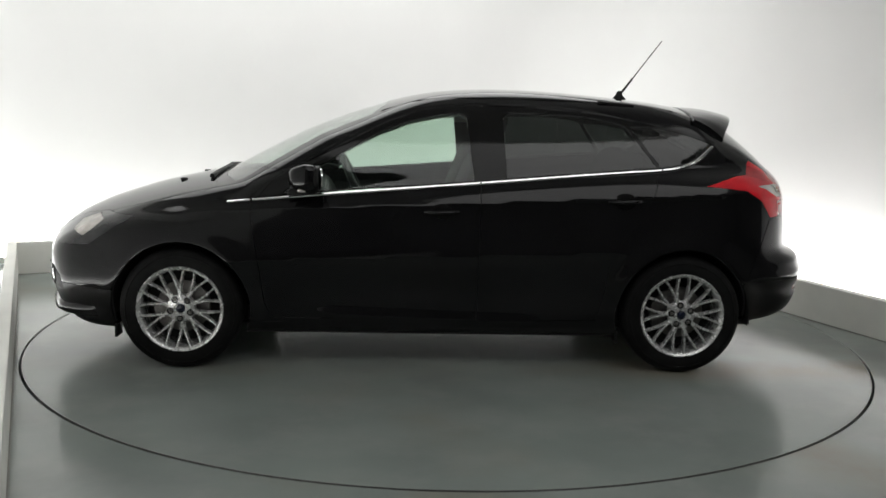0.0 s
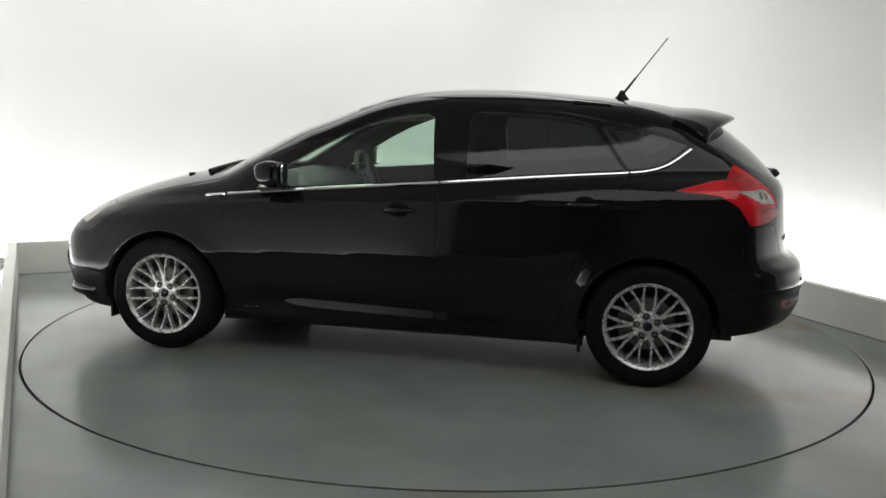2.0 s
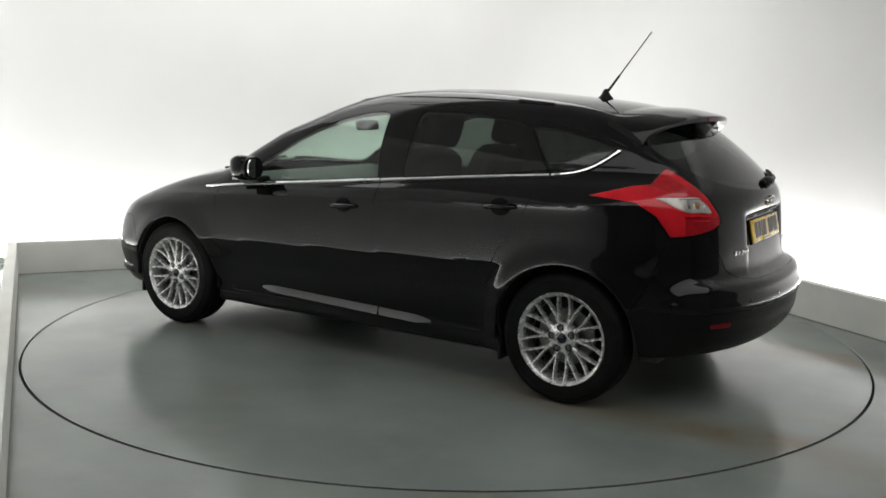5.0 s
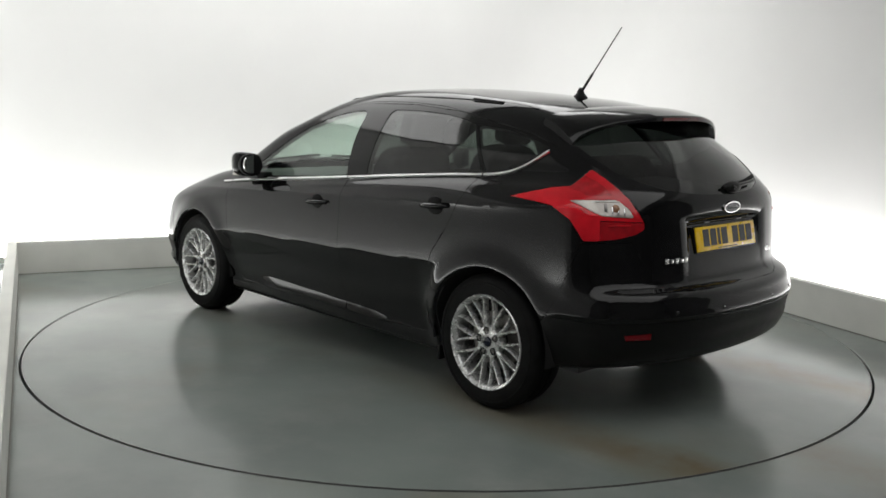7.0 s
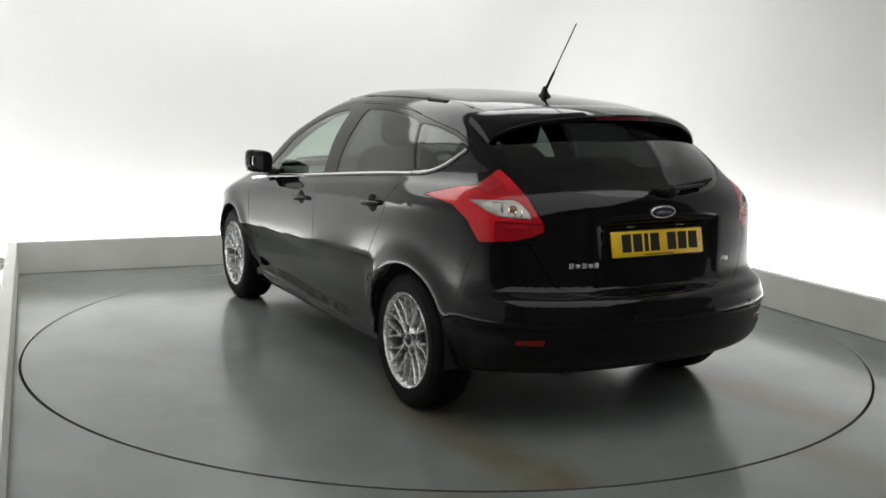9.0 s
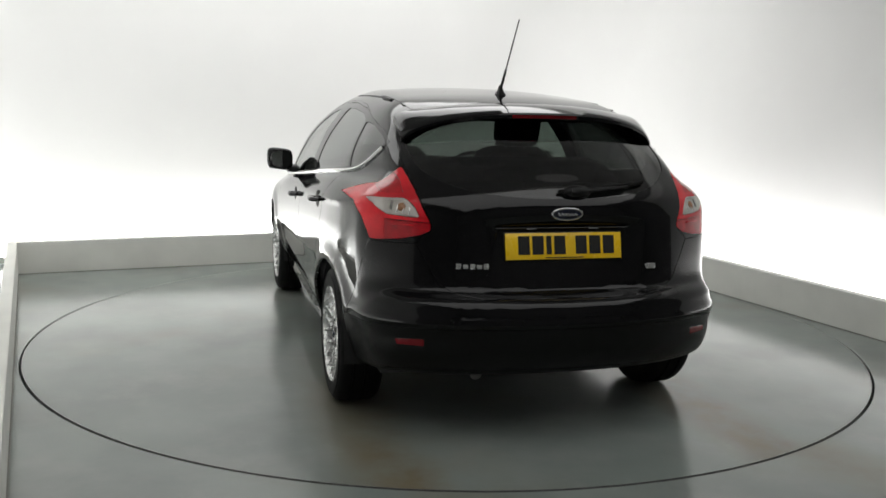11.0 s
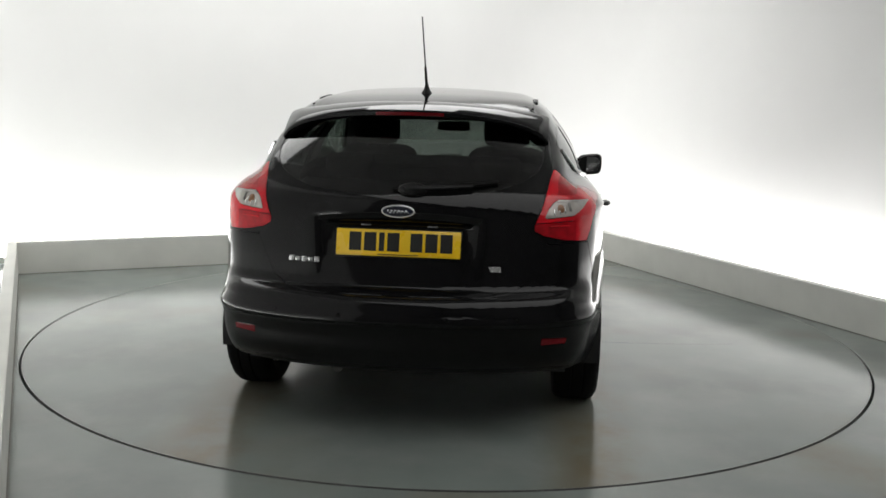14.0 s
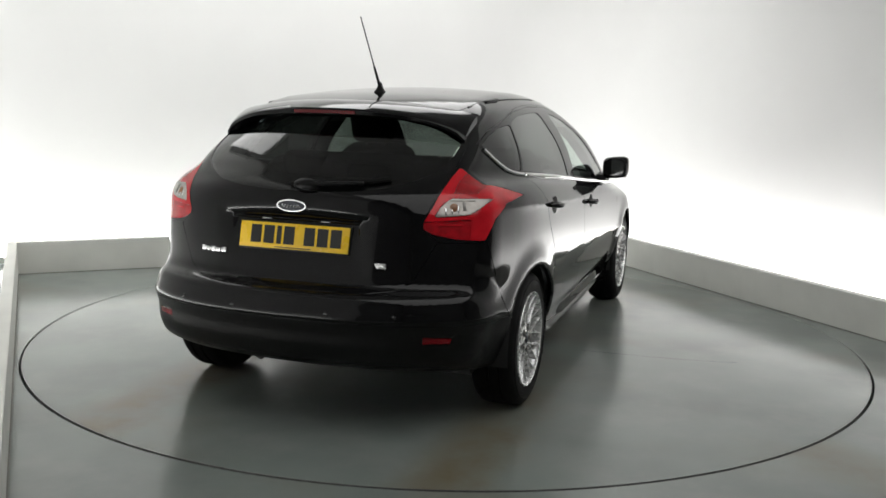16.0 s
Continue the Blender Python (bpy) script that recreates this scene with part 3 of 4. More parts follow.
SCREEN_TOP = [(1.205, 0), (1.19, .25), (1.145, .48), (1.065, .665), (1.03, .675), (.70, .605), (.41, .535), (.35, .515), (.285, .35), (.265, 0)]
SCREEN_TOP = SCREEN_TOP + [(a, -b) for a, b in SCREEN_TOP[::-1]][1:-1]
BONNET_TOP = [(2.11, 0), (2.08, .30), (1.99, .50), (1.82, .64), (1.55, .715), (1.22, .745), (1.16, .72), (1.20, .5), (1.225, .25), (1.235, 0)]
BONNET_TOP = BONNET_TOP + [(a, -b) for a, b in BONNET_TOP[::-1]][1:-1]
ROOF_TOP = [(.26, .0), (.28, .35), (.345, .51), (.1, .525), (-.4, .54), (-.9, .54), (-1.30, .53), (-1.46, .50), (-1.46, 0)]
ROOF_TOP = ROOF_TOP + [(a, -b) for a, b in ROOF_TOP[::-1]][1:-1]


def inside(poly, u, v):
    r = np.zeros(len(u), bool)
    for (a, b), (c, d) in zip(poly, poly[1:] + poly[:1]):
        if b != d:
            r ^= ((b <= v) != (d <= v)) & (u < a + (v - b) * (c - a) / (d - b))
    return r


def incise(bm, poly, axes, region):
    """Cuts the shell along an outline carried along the third axis."""
    i, j = axes
    k = 3 - i - j
    A = np.array(poly)
    lo, hi = A.min(0) - .05, A.max(0) + .05
    faces = set()
    for f in bm.faces:
        c = f.calc_center_median()
        if lo[0] < c[i] < hi[0] and lo[1] < c[j] < hi[1] and region(c):
            faces.add(f)
    for a, b in zip(poly, poly[1:] + poly[:1]):
        l, h = [min(a[q], b[q]) - .03 for q in (0, 1)], [max(a[q], b[q]) + .03 for q in (0, 1)]
        hit = [f for f in faces if all(any(l[q] < v.co[(i, j)[q]] for v in f.verts) and any(v.co[(i, j)[q]] < h[q] for v in f.verts) for q in (0, 1))]
        if not hit or math.dist(a, b) < 1e-5:
            continue
        co, no = [0, 0, 0], [0, 0, 0]
        co[i], co[j] = a
        d = math.dist(a, b)
        no[i], no[j] = (b[1] - a[1]) / d, (a[0] - b[0]) / d
        es, vs = {e for f in hit for e in f.edges}, {v for f in hit for v in f.verts}
        r = bmesh.ops.bisect_plane(bm, geom=hit + list(es) + list(vs), dist=2e-4, plane_co=co, plane_no=no)
        faces.update(g for g in r["geom"] if isinstance(g, bmesh.types.BMFace))


def circle(x, z, r, n=40):
    return [(x + r * math.cos(2*math.pi*k/n), z + r * math.sin(2*math.pi*k/n)) for k in range(n)]


ARCH = .358


def build_body():
    P, Q, _ = shell()
    bm = bmesh.new()
    vs = [bm.verts.new(p) for p in P]
    for q in Q:
        bm.faces.new([vs[k] for k in q])
    side = lambda c: abs(c.y) > .42
    back = lambda c: c.x < -1.35
    for poly in (circle(-WHEEL_X, WHEEL_Z, ARCH), circle(WHEEL_X, WHEEL_Z, ARCH), SURROUND, GLASS_F, GLASS_R, GLASS_Q, DOOR_F, DOOR_R, HEADLAMP, HEAD_CORE):
        incise(bm, poly, (0, 2), side)
    for poly in (LAMP_SIDE, BUMPER, VALANCE, FRONT_BUMPER, FRONT_VALANCE):
        incise(bm, poly, (0, 2), lambda c: abs(c.y) > .2 or c.z < .7)
    for poly in (LAMP_REAR, WHITE_REAR, CELL_REAR, UPPER_CELL, REFLECTOR):
        incise(bm, poly, (1, 2), lambda c: c.x < -1.35 and c.y > 0)
        incise(bm, mirror_y(poly), (1, 2), lambda c: c.x < -1.35 and c.y < 0)
    incise(bm, FOG_POCKET, (0, 2), lambda c: c.x > 1.7)
    for poly in (REAR_GLASS, HATCH):
        incise(bm, poly, (1, 2), back)
    for poly in (SCREEN_TOP, BONNET_TOP, ROOF_TOP):
        incise(bm, poly, (0, 1), lambda c: c.z > .6)
    bm.verts.index_update()
    V, N = settle(np.array([v.co for v in bm.verts]), 3)
    F = [[v.index for v in f.verts] for f in bm.faces]
    bm.free()
    C = np.array([V[f].mean(0) for f in F])
    M = np.array([N[f].mean(0) for f in F])
    x, y, z = C.T
    a = np.abs(y)
    sd = a > .42
    ident = np.array(["bodyside"] * len(F), dtype=object)
    taken = np.zeros(len(F), bool)

    def claim(name, mask, sided=False):
        m = mask & ~taken
        ident[m] = [name + ("|L" if v > 0 else "|R") for v in y[m]] if sided else name
        taken[m] = True
    rear = x < -1.35
    wheel = np.minimum(np.hypot(x - WHEEL_X, z - WHEEL_Z), np.hypot(x + WHEEL_X, z - WHEEL_Z))
    claim("none", (wheel < ARCH) & (a > .55) & (z > .1))
    claim("underbody", (M[:, 2] < -.75) & (z < .36))
    claim("reverse_lamp", rear & (x < -1.7) & inside(WHITE_REAR, a, z), True)
    claim("fog_cell", rear & (x < -1.7) & inside(CELL_REAR, a, z) & inside(LAMP_SIDE, x, z) & inside(LAMP_REAR, a, z), True)
    claim("brake_cell", rear & (x < -1.6) & inside(UPPER_CELL, a, z) & inside(LAMP_SIDE, x, z), True)
    claim("tail_lamp", rear & (a > .4) & inside(LAMP_SIDE, x, z) & inside(LAMP_REAR, a, z), True)
    claim("reflector", (x < -1.8) & inside(REFLECTOR, a, z), True)
    claim("rear_window", (x < -1.4) & (z > 1.0) & inside(REAR_GLASS, y, z))
    claim("front_window", sd & inside(GLASS_F, x, z), True)
    claim("rear_door_window", sd & inside(GLASS_R, x, z), True)
    claim("quarter_window", sd & inside(GLASS_Q, x, z), True)
    claim("window_surround", sd & inside(SURROUND, x, z) & (z > belt(x)), True)
    claim("windscreen", (z > .9) & inside(SCREEN_TOP, x, y))
    claim("headlamp_reflector", sd & inside(HEAD_CORE, x, z), True)
    claim("headlamp", sd & inside(HEADLAMP, x, z), True)
    claim("valance", (x < -1.3) & inside(VALANCE, x, z) & inside(BUMPER, x, z))
    claim("rear_bumper", (x < -1.3) & inside(BUMPER, x, z) & ~((x < -1.7) & inside(HATCH, y, z)))
    claim("tailgate", (x < -1.45) & inside(HATCH, y, z))
    claim("fog_pocket", inside(FOG_POCKET, x, z), True)
    claim("front_valance", inside(FRONT_VALANCE, x, z) & inside(FRONT_BUMPER, x, z))
    claim("front_bumper", inside(FRONT_BUMPER, x, z))
    claim("bonnet", (z > .6) & (x > 1.1) & inside(BONNET_TOP, x, y))
    claim("roof_panel", (z > 1.3) & inside(ROOF_TOP, x, y))
    claim("front_door", sd & inside(DOOR_F, x, z), True)
    claim("rear_door", sd & inside(DOOR_R, x, z), True)
    claim("front_wing", (x > .8) & (z < 1.05) & (z > .25), True)
    return V, N, F, ident


def panel(name, V, N, F, mat, depth=.014, shrink=.0016, lift=0.0):
    """One body panel with turned-in edges, and the surface's own normals."""
    used = sorted({v for f in F for v in f})
    at = {v: k for k, v in enumerate(used)}
    P, M = V[used] + N[used] * lift, N[used]
    G = [[at[v] for v in f] for f in F]
    count = {}
    for f in G:
        for p, q in zip(f, f[1:] + f[:1]):
            count[(min(p, q), max(p, q))] = count.get((min(p, q), max(p, q)), 0) + 1
    rim = [(p, q) for f in G for p, q in zip(f, f[1:] + f[:1]) if count[(min(p, q), max(p, q))] == 1]
    edge = sorted({v for e in rim for v in e})
    mean, num = np.zeros_like(P), np.zeros(len(P))
    for f in G:
        c = P[f].mean(0)
        mean[f] += c
        num[f] += 1
    if shrink:
        d = mean[edge] / num[edge][:, None] - P[edge]
        P[edge] += d / np.maximum(np.linalg.norm(d, axis=1), 1e-6)[:, None] * shrink
    extra = {v: len(P) + k for k, v in enumerate(edge)}
    P = np.vstack([P, P[edge] - M[edge] * depth])
    normals = np.vstack([M, M[edge]])
    G += [[q, p, extra[p], extra[q]] for p, q in rim]
    me = mesh_of(name, P, G, mat)
    me.normals_split_custom_set_from_vertices([tuple(n) for n in normals])
    return me


V, N, F, ident = build_body()
groups = {}
for f, name in zip(F, ident):
    groups.setdefault(name, []).append(f)
MATS = {"underbody": PLASTIC, "tail_lamp": LAMP_RED, "reverse_lamp": LAMP_CLEAR, "fog_cell": LAMP_CELL, "brake_cell": LAMP_CELL, "reflector": LAMP_DARK, "rear_window": GLASS_DARK, "front_window": GLASS,
        "rear_door_window": GLASS_DARK, "quarter_window": GLASS_DARK, "window_surround": GLOSSBLACK, "windscreen": SCREEN, "headlamp": HEADLAMP_GLASS, "headlamp_reflector": LAMP_CLEAR, "valance": PLASTIC, "front_valance": PLASTIC, "fog_pocket": RECESS_SHADE}
LABELS = {"tail_lamp": "glossy red wrap-round tail lamp", "reverse_lamp": "clear silvery reversing lamp", "reflector": "dark red bumper reflector", "fog_cell": "darker red lower lens", "brake_cell": "darker red upper lens", "rear_window": "dark tinted rear window",
          "front_window": "green-tinted clear glass", "rear_door_window": "dark privacy glass", "quarter_window": "dark privacy glass", "window_surround": "gloss black window surround",
          "windscreen": "green-tinted windscreen", "headlamp": "smoked clear headlamp", "headlamp_reflector": "bright headlamp reflector", "valance": "textured dark lower bumper", "front_valance": "textured dark lower bumper", "fog_pocket": "flush dull black panel painted as the fog-lamp pocket's shade"}
built = {}
ORDER = ["bodyside", "front_door|L", "front_door|R", "rear_door|L", "rear_door|R", "tailgate", "tail_lamp|L", "tail_lamp|R", "rear_bumper", "front_bumper", "headlamp|L", "headlamp|R"]
for key in ORDER + [k for k in sorted(groups) if k not in ORDER]:
    if key == "none" or key not in groups:
        continue
    name, _, s = key.partition("|")
    owner = {"front_window": "front_door|" + s, "rear_door_window": "rear_door|" + s, "rear_window": "tailgate", "reverse_lamp": "tail_lamp|" + s, "fog_cell": "tail_lamp|" + s, "brake_cell": "tail_lamp|" + s, "headlamp_reflector": "headlamp|" + s, "reflector": "rear_bumper", "valance": "rear_bumper", "front_valance": "front_bumper", "fog_pocket": "front_bumper"}.get(name)
    mat = MATS.get(name, PAINT)
    pane = mat in (GLASS, GLASS_DARK, SCREEN)
    me = panel(name, V, N, groups[key], mat, .003 if pane else .014, .0005 if pane else .0024, -.003 if pane else 0)
    ob = put(name, me, built[owner] if owner else car, LABELS.get(name, ""), None if owner else BASE)
    if pane:
        ob.visible_shadow = False
    built[key] = ob

# inner lining of doors, pillars and roof
PANES = {"front_window", "rear_door_window", "quarter_window", "rear_window", "windscreen", "none"}
low = [f for k, g in groups.items() if k.partition("|")[0] not in PANES for f in g if V[f].mean(0)[2] <= 1.30]
high = [f for k, g in groups.items() if k.partition("|")[0] not in PANES for f in g if V[f].mean(0)[2] > 1.30]
for nm, fs, mat in (("inner_lining", low, TRIM), ("headlining", high, HEADLINING)):
    used = sorted({v for f in fs for v in f})
    at = {v: k for k, v in enumerate(used)}
    put(nm, mesh_of(nm, V[used] - N[used] * .030, [[at[v] for v in f[::-1]] for f in fs], mat), car, "", BASE)


def on_side(x, z, s=1, out=0.0):
    """The place on the body's flank at x, z."""
    y = np.linspace(1.05, .3, 600)
    f = body(np.full(600, x), y, np.full(600, z))
    k = int(np.argmax(f < 0))
    return Vector((x, s * (float(y[k]) + out), z))


def on_rear(y, z, out=0.0):
    xs = np.linspace(-2.3, -1.2, 900)
    f = body(xs, np.full(900, y), np.full(900, z))
    k = int(np.argmax(f < 0))
    return Vector((float(xs[k]) - out, y, z))


def on_top(x, y, out=0.0):
    zs = np.linspace(1.6, .6, 900)
    f = body(np.full(900, x), np.full(900, y), zs)
    k = int(np.argmax(f < 0))
    return Vector((x, y, float(zs[k]) + out))


# chrome line under the side windows, in lengths parted at the door gaps
CHROME_LINE = smooth_line([(1.085, .876), (.85, .902), (.613, .927), (.2, .963), (-.225, 1.001), (-.68, 1.043), (-.98, 1.068), (-1.2, 1.085), (-1.31, 1.102), (-1.395, 1.137), (-1.49, 1.208)], 60)
for s in (1, -1):
    for lo, hi, owner in ((.96, 1.2, "front_wing"), (-.226, .955, "front_door"), (-1.19, -.232, "rear_door"), (-1.6, -1.196, "bodyside")):
        line = [p for p in CHROME_LINE if lo <= p[0] <= hi]
        pts = [on_side(x, z, s, .003) for x, z in line[:-1:6] + line[-1:]]
        if len(pts) < 2:
            continue
        host = built.get(owner + ("|L" if s > 0 else "|R")) or built["bodyside"]
        part("chrome_strip", tube(pts, .0085 if owner == "front_wing" else .0105, 8, .9), CHROME, host, "bright chrome window strip")


# ---- door handles, mirrors ----
for s, sd in ((1, "L"), (-1, "R")):
    for owner, x0, x1 in (("front_door", .62, -.220), ("rear_door", -.232, -.56)):
        bm, rows = bmesh.new(), []
        for x in np.linspace(x0, x1, 12):
            full = min(1, (.62 - x) / .10 + .15, (x + .56) / .10 + .15)
            h, zc = .004 + .017 * full, .300 + .03 * x
            y = max(abs(on_side(x, zc + h, s).y) + .30 * h, abs(on_side(x, zc - h, s).y)) + .004 * full
            rows.append([bm.verts.new((x, s * q, z)) for q, z in ((y - .04, zc + h), (y - .30 * h, zc + h), (y, zc - h), (y - .04, zc - h - .006))])
        for p, q in zip(rows, rows[1:]):
            for k in range(4):
                bm.faces.new((p[k], p[(k+1) % 4], q[(k+1) % 4], q[k]))
        bm.faces.new(rows[0])
        bm.faces.new(rows[-1][::-1])
        part("sill_moulding", bm, PAINT, built[owner + "|" + sd], "glossy raised line along the door bottom")
    for owner, x0, x1, z0 in (("front_door", .060, -.115, .850), ("rear_door", -.895, -1.068, .922)):
        host = built[owner + "|" + sd]
        mid = on_side((x0 + x1) / 2, z0 + .004, s)
        # the oval bulges; its black stands for the shade inside the bowl
        bm = bmesh.new()
        bmesh.ops.create_uvsphere(bm, u_segments=24, v_segments=10, radius=1)
        bm.transform(Matrix.Translation(mid + Vector((.0, -s * .004, -.004))) @ Matrix.Diagonal((.064, .010, .046, 1)))
        part("handle_shade", bm, RECESS_SHADE, host, "raised dull black oval painted as the handle bowl's shade")
        pts = [on_side(x0 + (x1 - x0) * k / 8, z0 + .006 * (k / 8), s, (.004, .022, .030, .033, .034, .033, .030, .022, .004)[k]) for k in range(9)]
        part("door_handle", tube(pts, [.010, .0145, .0165, .017, .017, .017, .0165, .0145, .010], 12, .8), PAINT, host, "body-coloured pull handle")
    bm = bmesh.new()
    bmesh.ops.create_cube(bm, size=1, matrix=Matrix.Translation((.672, .925, 1.015)) @ Matrix.Diagonal((.13, .168, .142, 1)))
    bmesh.ops.subdivide_edges(bm, edges=bm.edges, cuts=5, use_grid_fill=True)
    for v in bm.verts:
        d = v.co - Vector((.672, .925, 1.015))
        q = Vector((d.x / .065, d.y / .084, d.z / .071))
        m = max(abs(c) for c in q)
        e = (sum(abs(c) ** 4.5 for c in q)) ** (1 / 4.5)
        q = q * (m / e)
        front = max(0, q.x)
        v.co = Vector((.672 + q.x * .065 + .022 * (1 - abs(q.y)) * front, .925 + q.y * .084 * (1 - .22 * front), 1.015 + q.z * .071 * (1 - .30 * front) + .008 * q.y))
    if s < 0:
        bmesh.ops.scale(bm, vec=(1, -1, 1), verts=bm.verts)
    wing = part("wing_mirror", bm, PAINT, car, "black door mirror", BASE)
    out = [(.925 + .070 * c, 1.018 + .056 * d) for c, d in soft([(-1, -.9), (.95, -1), (1.0, .9), (-.8, 1)], 3)]
    bm = prism([(s * a, b) for a, b in out], .5960, .6030, 0)
    c = Vector((.599, s * .925, 1.018))
    bm.transform(Matrix.Translation(c) @ pose(0, 0, 0, 0, 0, 15 if s > 0 else -8) @ Matrix.Translation(-c))
    part("mirror_glass", bm, CHROME, wing, "mirror glass", smooth=False)
    out = [(.925 + .080 * c, 1.018 + .065 * d) for c, d in soft([(-1, -.9), (.95, -1), (1.0, .9), (-.8, 1)], 3)]
    part("mirror_frame", prism([(s * a, b) for a, b in out], .5990, .625, 0), PLASTIC, wing)
    part("indicator", box(.665, .705, s * .968 - .026, s * .968 + .026, .950, .965), LAMP_CLEAR, wing, "clear side indicator", bevel=.004)
    part("mirror_foot", prism([(.62, .930), (.77, .918), (.76, .955), (.70, .975), (.63, .965)], s * .76, s * .87), PLASTIC, wing, bevel=.008)


# ---- wheels ----
def spoke(a0, r0, a1, r1, w0, w1):
    """A bar from near the hub to the rim, crowned outwards."""
    bm, rows = bmesh.new(), []
    for k in range(7):
        t = k / 6
        ang, r = a0 + (a1 - a0) * t, r0 + (r1 - r0) * t
        w = w0 + (w1 - w0) * t
        t2 = (r - .05) / .171
        y = .004 + .018 * t2 - .0084 * math.sin(math.pi * t2)
        c, sn = math.cos(ang), math.sin(ang)
        ring = []
        for u, d in ((-1, -.030), (-1, -.008), (-.45, 0), (.45, 0), (1, -.008), (1, -.030)):
            ring.append(bm.verts.new((r*c - u*w*sn, y + d, r*sn + u*w*c)))
        rows.append(ring)
    for p, q in zip(rows, rows[1:]):
        for k in range(6):
            bm.faces.new((p[k], p[(k+1) % 6], q[(k+1) % 6], q[k]))
    bm.faces.new(rows[0])
    bm.faces.new(rows[-1][::-1])
    return bm


def build_wheel(m, first):
    """Local y points out of the car; the origin is the hub's face."""
    if first is None:
        # rim barrel and lip
        rim = part("wheel", lathe([(.150, -.150), (.196, -.150), (.212, -.158), (.214, -.148), (.203, -.12), (.198, -.04), (.204, .006), (.209, .016), (.217, .024), (.223, .026), (.2265, .020),
                                   (.224, .010), (.216, .004)], 96), ALLOY, car, "silver multi-spoke alloy wheel", m)
        tyre = [(.218, .018), (.229, .022), (.248, .024), (.268, .025), (.287, .022), (.303, .014), (.3125, .002), (.317, -.010), (.3185, -.02), (.3185, -.036), (.312, -.039), (.312, -.047), (.3185, -.050),
                (.3185, -.088), (.312, -.091), (.312, -.099), (.3185, -.102), (.3185, -.12), (.3165, -.146), (.311, -.162), (.298, -.176), (.270, -.184), (.235, -.172), (.215, -.155)]
        part("tyre", lathe(tyre, 96), RUBBER, rim, "black rubber tyre")
        # rubber bead lines on the side wall
        part("sidewall_ring", lathe([(.277, .0235), (.279, .0265), (.283, .0260), (.285, .0220)], 96), RUBBER, rim)
        for k in range(10):
            a = 2 * math.pi * (k + .25) / 10
            part("spoke_stem", spoke(a, .050, a, .105, .0130, .0110), ALLOY, rim)
            for g in (-1, 1):
                part("spoke", spoke(a + g * .035, .088, a + g * .195, .217, .0080, .0064), ALLOY, rim)
        part("hub", lathe([(0, .0), (.030, .0), (.033, .006), (.060, .004), (.072, -.002), (.078, -.020), (.070, -.05), (.0, -.05)], 48), ALLOY, rim)
        part("centre_cap", lathe([(0, .012), (.017, .011), (.022, .008), (.024, .002)], 32), BADGE_BLUE, rim, "dark blue centre cap")
        for k in range(5):
            a = 2 * math.pi * k / 5 + .3
            part("wheel_nut", lathe([(0, .010), (.006, .010), (.0085, .007), (.0095, -.004)], 12), STEEL, rim, m=Matrix.Translation((.054 * math.cos(a), 0, .054 * math.sin(a))))
            # raised black ring that draws the shaded recess round the nut
            part("nut_shade", lathe([(.0180, .0050), (.0174, .0064), (.0105, .0060), (.0100, .003)], 20), PLASTIC, rim, m=Matrix.Translation((.054 * math.cos(a), 0, .054 * math.sin(a))))
        part("brake_disc", lathe([(.06, -.072), (.136, -.072), (.138, -.074), (.138, -.094), (.06, -.094)], 48), STEEL, rim, "steel brake disc")
        part("brake_caliper", lathe([(.085, -.060), (.152, -.060), (.152, -.11), (.085, -.11)], 12, sweep=62, start=-30), STEEL, rim)
        part("wheel_back", lathe([(.0, -.12), (.198, -.12)], 48), PIT, rim)
        return rim
    return copy_thing(first, m)


HUB_Y = .856
first = None
for wx, s, turn in ((-WHEEL_X, 1, 8), (WHEEL_X, 1, 31), (-WHEEL_X, -1, 50), (WHEEL_X, -1, 14)):
    m = BASE @ pose(wx, s * (HUB_Y + (.012 if wx > 0 else 0)), WHEEL_Z, 0, 0, 0 if s > 0 else 180) @ pose(0, 0, 0, 0, turn, 0)
    w = build_wheel(m, first)
    first = first or w
    liner = lathe([(ARCH + .002, -.035), (ARCH + .004, -.05), (ARCH + .012, -.33), (.02, -.33)], 40, sweep=196, start=-8)
    part("arch_liner", liner, PIT, car, "black wheel-arch liner", BASE @ pose(wx, s * .905, WHEEL_Z, 0, 0, 0 if s > 0 else 180))
    part("splash_flap", box(-.008, .008, -.055, .040, -.030, .040), PLASTIC, car, m=BASE @ pose(wx + .342, s * .81, .185), bevel=.004)


# ---- rear end: spoiler, wiper, badge, plate ----
tail = built["tailgate"]


